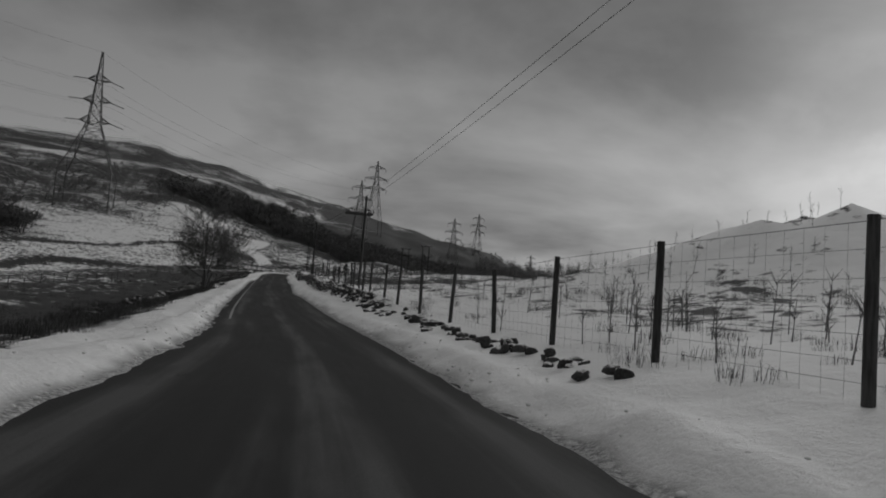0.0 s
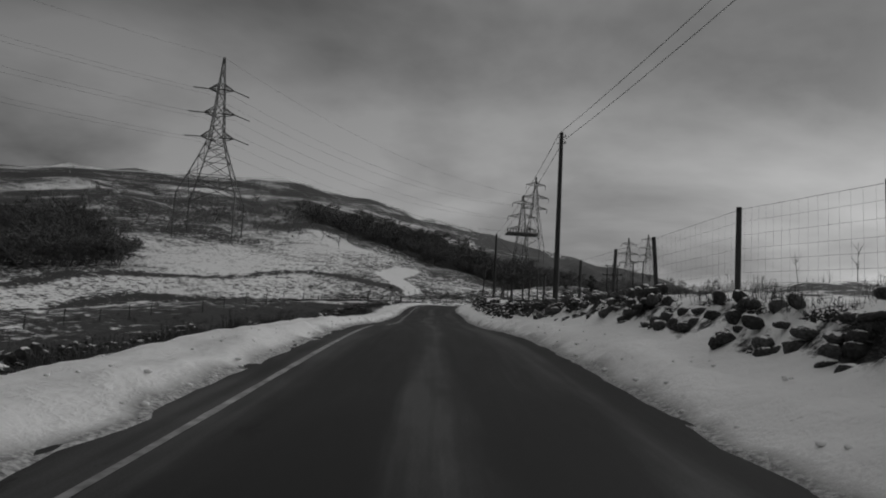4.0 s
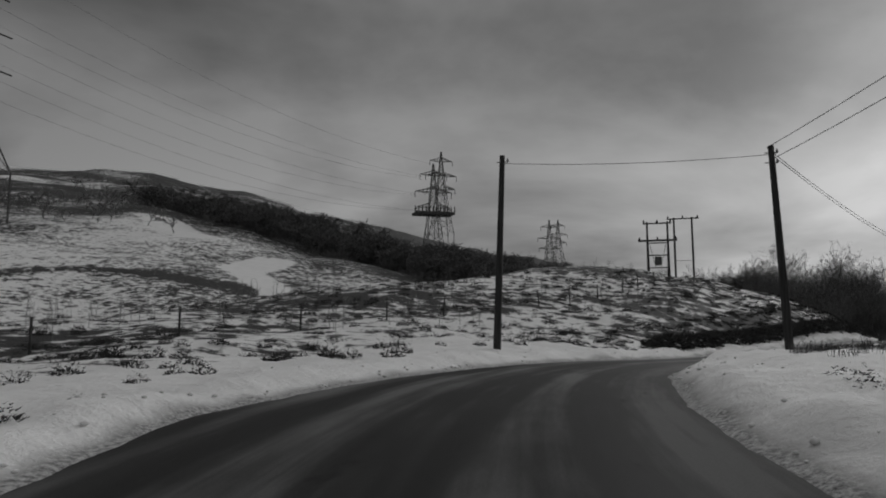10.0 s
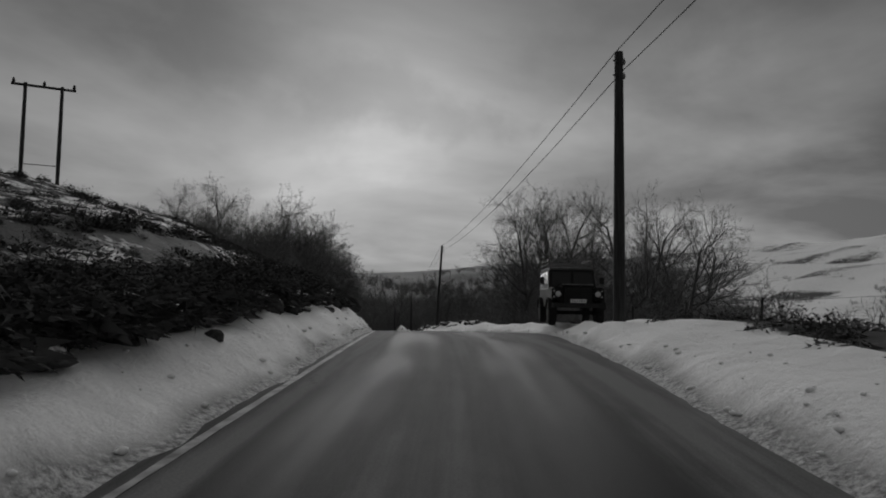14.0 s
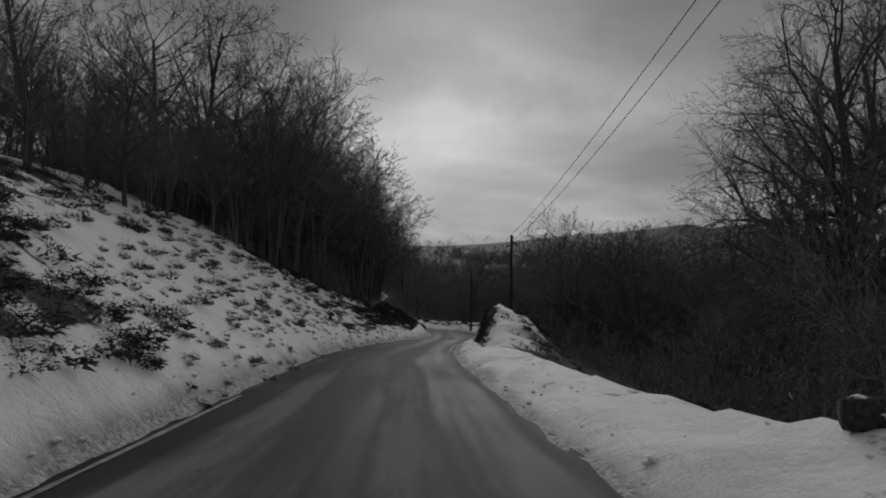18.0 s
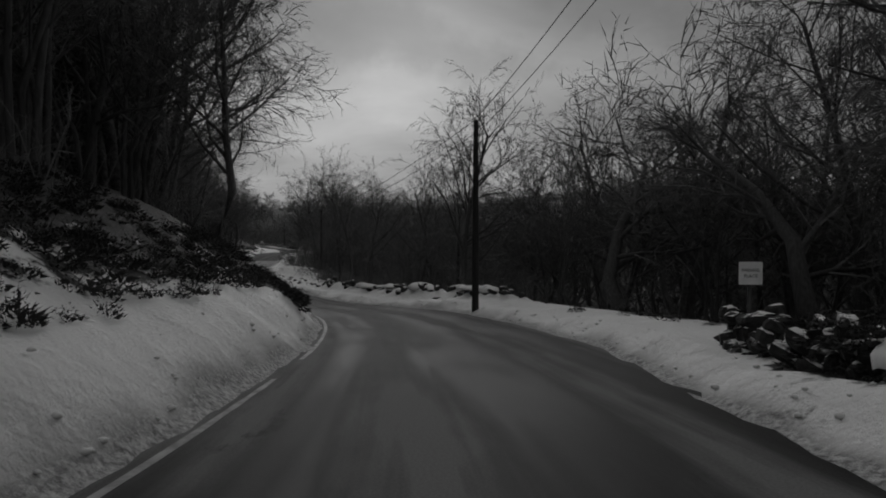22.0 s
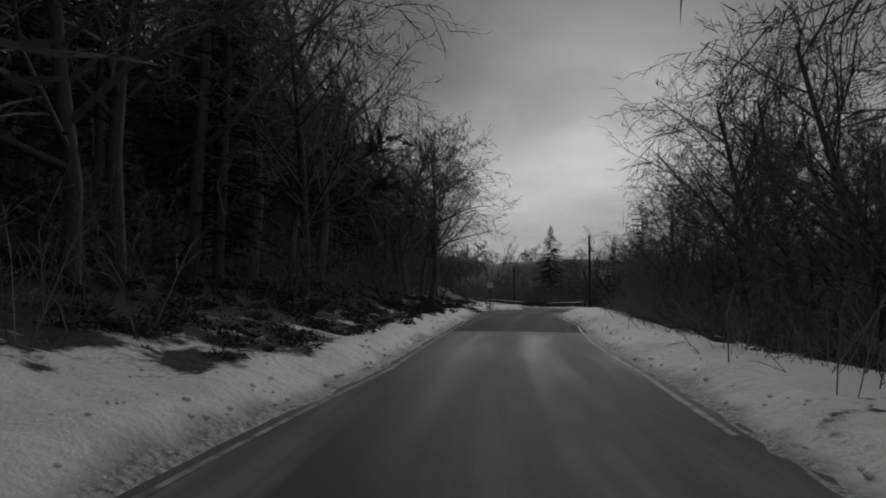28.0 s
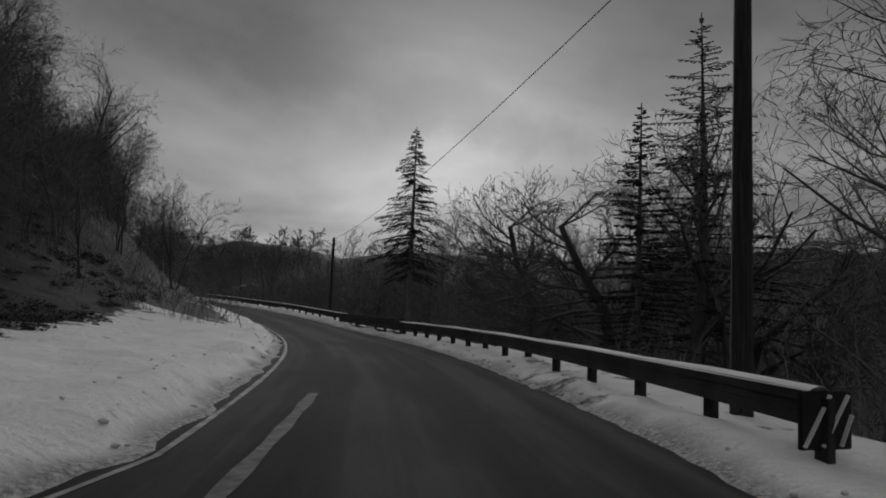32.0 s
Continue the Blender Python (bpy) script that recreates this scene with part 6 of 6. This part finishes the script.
def snow_lip(parent, s0, s1, off, up, half, thick, seed):
    """A soft rolled drift of snow along the top of a wall."""
    st = np.arange(s0, s1, 0.22)
    v = []
    level = np.convolve(np.pad([spot(s, table(EDGES, s)[1] + off)[2] for s in st], 8, mode="edge"), np.ones(17) / 17, mode="valid")
    for k, s in enumerate(st):
        fade = min(1.0, (s - s0) / 0.8 + 0.1, (s1 - s) / 0.8 + 0.1)
        w = half * (1 + 0.30 * math.sin(s * 1.9 + seed) + 0.18 * math.sin(s * 5.1) + 0.10 * math.sin(s * 11.3 + seed)) * fade
        h = thick * (1 + 0.35 * math.sin(s * 1.3 + 2 * seed) + 0.2 * math.sin(s * 4.3 + seed) + 0.16 * math.sin(s * 9.7 + 3 * seed)) * fade
        d = table(EDGES, s)[1] + off + 0.10 * math.sin(s * 1.1 + seed)
        x, y, z = spot(s, d)
        i = int(np.argmin(np.abs(ALONG - s)))
        n = Vector((SIDE[i, 0], SIDE[i, 1], 0))
        base = Vector((x, y, float(level[k]) + up + 0.04 * math.sin(s * 0.8 + seed)))
        for o, q in ((-1.0, -0.5), (-1.06, 0.05), (-0.8, 0.6), (-0.3, 0.95), (0.3, 1.0), (0.9, 0.7), (1.3, -0.8)):
            v.append(base + n * (o * w) + Vector((0, 0, q * h)))
    part("snow_cap", (v, [q[::-1] for q in grid_faces(len(st), 7)]), SNOW, parent, "thick rounded snow lying along the wall top", True)


stout = wall("stout roadside wall thickly capped with snow", 338, 358.5, 1.35, 0.66, 107, 0.15, 280, 0.35, 0.8)
snow_lip(stout, 338.2, 343.6, 1.70, 0.22, 0.52, 0.24, 1.0)
snow_lip(stout, 343.8, 349.9, 1.68, 0.24, 0.54, 0.25, 2.0)
snow_lip(stout, 350.2, 355.0, 1.64, 0.20, 0.48, 0.20, 3.0)
for k, rise in enumerate((0.05, 0.30, 0.52)):
    joined("moss", "dark moss and ivy hanging on the stout wall", "moss", FERN, foot(r8, 90, 337.5, 355.5, 1.15 + 0.06 * k, 1.35 + 0.06 * k), r8, (0.45, 0.8), HEATHER, -rise)
broken = wall("low broken wall of snowy boulders along the passing place", 374, 401, 2.1, 0.34, 108, 0.7, 200, 0.4, 1.15)
snow_lip(broken, 376.5, 381.5, 2.35, 0.20, 0.42, 0.16, 4.0)
snow_lip(broken, 383.0, 386.2, 2.35, 0.24, 0.45, 0.18, 5.0)
snow_lip(broken, 388.0, 394.0, 2.30, 0.18, 0.40, 0.14, 6.0)
wall("few dark stones of a fallen wall in the snow", 403, 414, 1.7, 0.12, 109, 0.95, 40, 0.3, 0.75)


def barrier(s0, s1, step):
    """A timber-faced crash barrier with short posts along the outside of the bend."""
    ob = thing("crash_barrier", "low crash barrier with snow along its top rail", "barrier")
    st = np.arange(s0, s1, step)
    pts = []
    for s in st:
        e = table(EDGES, s)
        x, y, z = spot(s, e[1] + 0.85)
        lz = float(np.interp(s, ALONG, LANE[:, 2]))
        pts.append(Vector((x, y, lz + 0.05)))
        v, f = [], []
        bar(v, f, (x, y, z - 0.4), (x, y, lz + 0.72), 0.12)
        part("post", (v, f), RUST, ob)
    for name, lo, hi, out in (("rail", 0.36, 0.72, -0.10),):
        for a, b, s in zip(pts[:-1], pts[1:], st):
            v, f = [], []
            i = int(np.argmin(np.abs(ALONG - s)))
            n = Vector((SIDE[i, 0], SIDE[i, 1], 0)) * out
            for k, (u, w) in enumerate(((0.47, 0.06), (0.575, 0.03), (0.68, 0.06))):
                bar(v, f, a + n + Vector((0, 0, u)), b + n + Vector((0, 0, u)), w, 0.105)
            part("rail", (v, f), RUST, ob)
    v, f = [], []
    for k, p in enumerate(pts):
        i = int(np.argmin(np.abs(ALONG - st[k])))
        n = Vector((SIDE[i, 0], SIDE[i, 1], 0))
        v.extend([p + n * (o - 0.05) + Vector((0, 0, 0.735 + h * (1 + 0.35 * math.sin(2.3 * k + o * 20)))) for o, h in ((-0.09, -0.02), (-0.06, 0.022), (0, 0.034), (0.06, 0.022), (0.09, -0.02))])
    f.extend([q[::-1] for q in grid_faces(len(pts), 5)])
    part("snow_cap", (v, f), SNOW, ob, "thin snow lying on the rail", True)
    # striped end board, facing the traffic
    a = pts[0]
    i = int(np.argmin(np.abs(ALONG - s0)))
    m = Matrix.Translation(a) @ pose(0, 0, 0.48, 0, 0, heading(s0) + 12)
    bm = box_bm(0.56, 0.05, 0.5, 0.01)
    bm.transform(m)
    end = lump_bm("end_board", bm, CABLE, ob, "black end board with white stripes")
    for k in range(3):
        v, f = [], []
        bar(v, f, m @ Vector((-0.26 + 0.2 * k, -0.032, -0.22)), m @ Vector((0.02 + 0.2 * k if k < 2 else 0.26, -0.032, 0.22 if k < 2 else 0.05)), 0.012, 0.05, (0, 1, 0))
        part("stripe", (v, f), SIGN, end)
    return ob


barrier(497.5, 586, 2.0)


def parapet(s0, s1):
    ob = thing("bridge_parapet", "raised plank parapet behind the crash barrier", "parapet")
    a3, b3 = (Vector(spot(s, table(EDGES, s)[1] + 0.75)) for s in (s0, s1))
    base = float(np.interp((s0 + s1) / 2, ALONG, LANE[:, 2]))
    a3.z = b3.z = base
    for k in range(3):
        v, f = [], []
        bar(v, f, a3 + Vector((0, 0, 0.14 + 0.32 * k)), b3 + Vector((0, 0, 0.14 + 0.32 * k)), 0.06, 0.24)
        part("plank", (v, f), TIMBER, ob)
    for k in range(4):
        q = a3.lerp(b3, k / 3)
        v, f = [], []
        bar(v, f, q + Vector((0.08, 0, -1.5)), q + Vector((0.08, 0, 0.92)), 0.12)
        part("post", (v, f), TIMBER, ob)


parapet(524, 538)


def leaning_stake(s, d, tall, lean, label, mat):
    x, y, z = spot(s, d)
    v, f = [], []
    tube(v, f, [(0, 0, -0.3), (lean[0] * 0.5, lean[1] * 0.5, tall * 0.5), (lean[0], lean[1], tall)], [0.06, 0.055, 0.04], 8)
    o = part("leaning_pole", (v, f), mat)
    o.matrix_basis = pose(x, y, z)
    tagged(o, label, "pole")


leaning_stake(417, 5.2, 2.4, (1.1, 0.7), "pale stripped birch pole leaning over the bank", BIRCH)


def snow_clods():
    """Broken lumps of ploughed snow along both edges of the tarmac."""
    r = random.Random(121)
    bm = bmesh.new()
    bmesh.ops.create_icosphere(bm, subdivisions=1, radius=1.0)
    base = [q.co.copy() for q in bm.verts]
    tris = [[q.index for q in p.verts] for p in bm.faces]
    bm.free()
    todo = []
    for k in range(4200):
        s = r.uniform(-5, 560)
        e = table(EDGES, s)
        o = 0.12 + 1.5 * r.random() ** 1.8
        x, y = at_lane(s, (e[1] + o) if r.random() < 0.5 else -(e[0] + o))
        todo.append((float(x), float(y), r.uniform(0.012, 0.045) * (1.2 if o < 0.6 else 0.8)))
    v, f = [], []
    for (x, y, size), z in zip(todo, ground_at([t[:2] for t in todo])):
        n = len(v)
        a = r.random() * 6.283
        c, q = math.cos(a), math.sin(a)
        for p in base:
            k = size * r.uniform(0.75, 1.2)
            px, py = p.x * k * 1.3, p.y * k
            v.append((x + c * px - q * py, y + q * px + c * py, float(z) + 0.35 * size + p.z * k * 0.7))
        f.extend([[n + i for i in t] for t in tris])
    tagged(part("snow_clods", (v, f), SNOW, None, "", True), "broken lumps of ploughed snow along the road edges", "snow", kind="stuff")


snow_clods()


def fallen_branch(s, d, length, turn, seed):
    r = random.Random(seed)
    x, y, z = spot(s, d)
    v, f = [], []
    pts = [Vector((length * k / 5, r.gauss(0, 0.06), 0.12 + 0.05 * k + r.gauss(0, 0.04))) for k in range(6)]
    tube(v, f, pts, [0.07, 0.065, 0.055, 0.045, 0.035, 0.015], 7)
    for k in range(7):
        q = pts[1 + k % 4]
        tube(v, f, [q, q + Vector((r.uniform(0.2, 0.6), r.choice((-1, 1)) * r.uniform(0.2, 0.6), r.uniform(0, 0.4)))], [0.02, 0.006], 4)
    o = part("fallen_branch", (v, f), BIRCH)
    o.matrix_basis = pose(x, y, z, 0, -8, turn)
    tagged(o, "pale fallen birch branch lying on the bank", "branch", "fallen branches")


for k, (s, d, length, turn) in enumerate(((306, 4.9, 2.2, 110), (421, 4.6, 1.9, 60), (445, 5.5, 2.4, 150), (459, 6.2, 2.8, 30))):
    fallen_branch(s, d, length, turn, 130 + k)


# ---- the parked off-roader ----
PAINT = grained("dull_dark_paint", 0.006, 0.016, 2.0, 0.6, spec=0.2)
RUBBER = grained("tyre_rubber", 0.008, 0.02, 6.0, 0.9)
GLASS = material("dark_window_glass", 0.01, 0.22, 0.0, 0.3)[0]
TRIM = grained("dusty_pale_paint", 0.10, 0.22, 3.0, 0.5)
LENS = material("headlamp_lens", 0.5, 0.15, 0.0, 0.7)[0]


def loft(sections, mat, name, parent):
    """A shell through closed cross-sections of equal count."""
    v, f = [], []
    n = len(sections[0])
    for sec in sections:
        v.extend(sec)
    for k in range(len(sections) - 1):
        for j in range(n):
            a, b = k * n + j, k * n + (j + 1) % n
            f.append((a, b, b + n, a + n))
    f.append(tuple(reversed(range(n))))
    f.append(tuple((len(sections) - 1) * n + j for j in range(n)))
    return part(name, (v, f), mat, parent)


def ring(parent, name, mat, centre, axis, radii, sides=18):
    """A turned part: (offset along the axis, radius) pairs about a centre."""
    v, f = [], []
    tube(v, f, [Vector(centre) + Vector(axis) * o for o, r in radii], [r for o, r in radii], sides)
    return part(name, (v, f), mat, parent)


def off_roader(s, d, turn):
    x, y, z = spot(s, d)
    ob = thing("off_road_vehicle", "boxy dark off-road vehicle with roof rack parked on snowy verge", "vehicle", pose(x, y, z - 0.03, 0, 0, turn))
    # lower body, sills and the flat front with its wings
    body = lump_bm("body", box_bm(1.58, 2.75, 0.62, 0.04, (0, 0.68, 0.88)), PAINT, ob)
    lump_bm("bonnet", box_bm(1.02, 1.20, 0.12, 0.045, (0, -1.32, 1.28)), PAINT, ob)
    lump_bm("bonnet_lip", box_bm(0.98, 0.05, 0.035, 0.012, (0, -1.925, 1.325)), TRIM, ob, "pale strip along the bonnet's front edge")
    lump_bm("front_panel", box_bm(0.86, 0.10, 0.56, 0.02, (0, -1.90, 0.95)), CABLE, ob)
    for k in range(7):
        lump_bm("grille_bar", box_bm(0.78, 0.02, 0.022, 0.005, (0, -1.957, 0.78 + 0.06 * k)), RUBBER, ob)
    lump_bm("engine_bay", box_bm(1.05, 1.05, 0.5, 0.03, (0, -1.32, 0.98)), PAINT, ob)
    loft([[(-0.80, -0.72, 1.18), (0.80, -0.72, 1.18), (0.80, 2.05, 1.18), (-0.80, 2.05, 1.18)],
          [(-0.74, -0.52, 1.84), (0.74, -0.52, 1.84), (0.74, 1.98, 1.88), (-0.74, 1.98, 1.88)]], PAINT, "cabin", ob)
    lump_bm("roof", box_bm(1.52, 2.62, 0.10, 0.045, (0, 0.72, 1.90), 3), TRIM, ob, "pale grey roof")
    lump_bm("scuttle", box_bm(1.50, 0.10, 0.09, 0.02, (0, -0.76, 1.20)), PAINT, ob)
    for sx in (-1, 1):
        v, f = [], []
        bar(v, f, (sx * 0.04, -0.665, 1.52), (sx * 0.68, -0.665, 1.52), 0.02, 0.50, (0, 0.29, 1))
        screen = part("windscreen", (v, f), GLASS, ob)
        v, f = [], []
        bar(v, f, (sx * 0.12, -0.76, 1.32), (sx * 0.55, -0.71, 1.42), 0.012)
        part("wiper", (v, f), RUBBER, screen)
        for y0, y1 in ((-0.42, 0.28), (0.42, 1.10), (1.22, 1.86)):
            lump_bm("side_window", box_bm(0.02, y1 - y0, 0.44, 0.008, (sx * 0.775, (y0 + y1) / 2, 1.55)), GLASS, ob)
        lump_bm("door", box_bm(0.03, 0.86, 0.60, 0.012, (sx * 0.797, -0.08, 0.88)), PAINT, ob)
        lump_bm("waist_strip", box_bm(0.025, 2.7, 0.045, 0.01, (sx * 0.80, 0.68, 1.20)), TRIM, ob, "pale strip along the waist")
        wing = lump_bm("wing", box_bm(0.36, 1.22, 0.40, 0.05, (sx * 0.66, -1.32, 1.04)), PAINT, ob)
        ring(wing, "headlamp", LENS, (sx * 0.63, -1.96, 1.02), (0, 1, 0), ((0, 0.06), (0.01, 0.085), (0.04, 0.095)))
        ring(wing, "sidelight", LENS, (sx * 0.76, -1.955, 1.12), (0, 1, 0), ((0, 0.025), (0.03, 0.032)), 10)
        ring(wing, "indicator", LENS, (sx * 0.76, -1.955, 0.93), (0, 1, 0), ((0, 0.025), (0.03, 0.032)), 10)
        v, f = [], []
        bar(v, f, (sx * 0.78, -0.62, 1.30), (sx * 0.99, -0.66, 1.42), 0.022)
        arm = part("mirror_arm", (v, f), CABLE, ob)
        lump_bm("door_mirror", box_bm(0.15, 0.05, 0.22, 0.015, (sx * 1.0, -0.66, 1.48)), CABLE, arm)
        for yy in (-1.30, 1.30):
            v, f = [], []
            for k in range(7):
                a = math.pi * (0.08 + 0.84 * k / 6)
                b = math.pi * (0.08 + 0.84 * (k + 1) / 6)
                if k < 6:
                    bar(v, f, (sx * 0.85, yy + 0.47 * math.cos(a), 0.42 + 0.47 * math.sin(a)), (sx * 0.85, yy + 0.47 * math.cos(b), 0.42 + 0.47 * math.sin(b)), 0.14, 0.05)
            part("arch", (v, f), RUBBER, ob, "black rubber wheel-arch spat")
            wheel = ring(ob, "wheel", RUBBER, (sx * 0.76, yy, 0.41), (1, 0, 0), ((-0.13, 0.34), (-0.10, 0.40), (-0.05, 0.415), (0.05, 0.415), (0.10, 0.40), (0.13, 0.34)), 22)
            ring(wheel, "rim", STEEL, (sx * 0.76, yy, 0.41), (sx, 0, 0), ((0.10, 0.23), (0.135, 0.22), (0.115, 0.12), (0.15, 0.07)), 16)
    lump_bm("bumper", box_bm(1.66, 0.12, 0.15, 0.02, (0, -2.05, 0.66)), CABLE, ob)
    lump_bm("axle", box_bm(1.30, 0.12, 0.12, 0.03, (0, -1.30, 0.42)), RUBBER, ob)
    plate = lump_bm("number_plate", box_bm(0.50, 0.015, 0.11, 0.004, (0.0, -2.005, 0.80)), SIGN, ob)
    for k in range(6):
        v, f = [], []
        bar(v, f, (-0.19 + 0.075 * k, -2.016, 0.775), (-0.19 + 0.075 * k, -2.016, 0.825), 0.035, 0.006, (0, 1, 0))
        part("plate_bar", (v, f), CABLE, plate)
    lump_bm("spare_wheel_cover", box_bm(0.66, 0.16, 0.66, 0.06, (0.1, 2.14, 1.05)), RUBBER, ob)
    for k in range(8):
        v, f = [], []
        yy = -0.5 + 0.34 * k
        bar(v, f, (-0.74, yy, 2.05), (0.74, yy, 2.05), 0.035)
        part("rack_bar", (v, f), TRIM, ob)
    for sx in (-1, 1):
        for zz in (2.05, 2.19):
            v, f = [], []
            bar(v, f, (sx * 0.75, -0.52, zz), (sx * 0.75, 1.92, zz), 0.028)
            part("rack_rail", (v, f), STEEL, ob)
        for yy in (-0.5, 0.3, 1.1, 1.9):
            v, f = [], []
            bar(v, f, (sx * 0.75, yy, 1.90), (sx * 0.75, yy, 2.19), 0.025)
            part("rack_post", (v, f), STEEL, ob)
    v, f = [], []
    bar(v, f, (-0.75, -0.52, 2.19), (0.75, -0.52, 2.19), 0.04)
    part("rack_rail", (v, f), TRIM, ob)
    for k in range(7):
        v, f = [], []
        bar(v, f, (-0.66 + 0.22 * k, -0.52, 2.03), (-0.66 + 0.22 * k, -0.52, 2.19), 0.03)
        part("rack_upright", (v, f), TRIM, ob)
    return ob


off_roader(247.4, 4.6, -42.7)
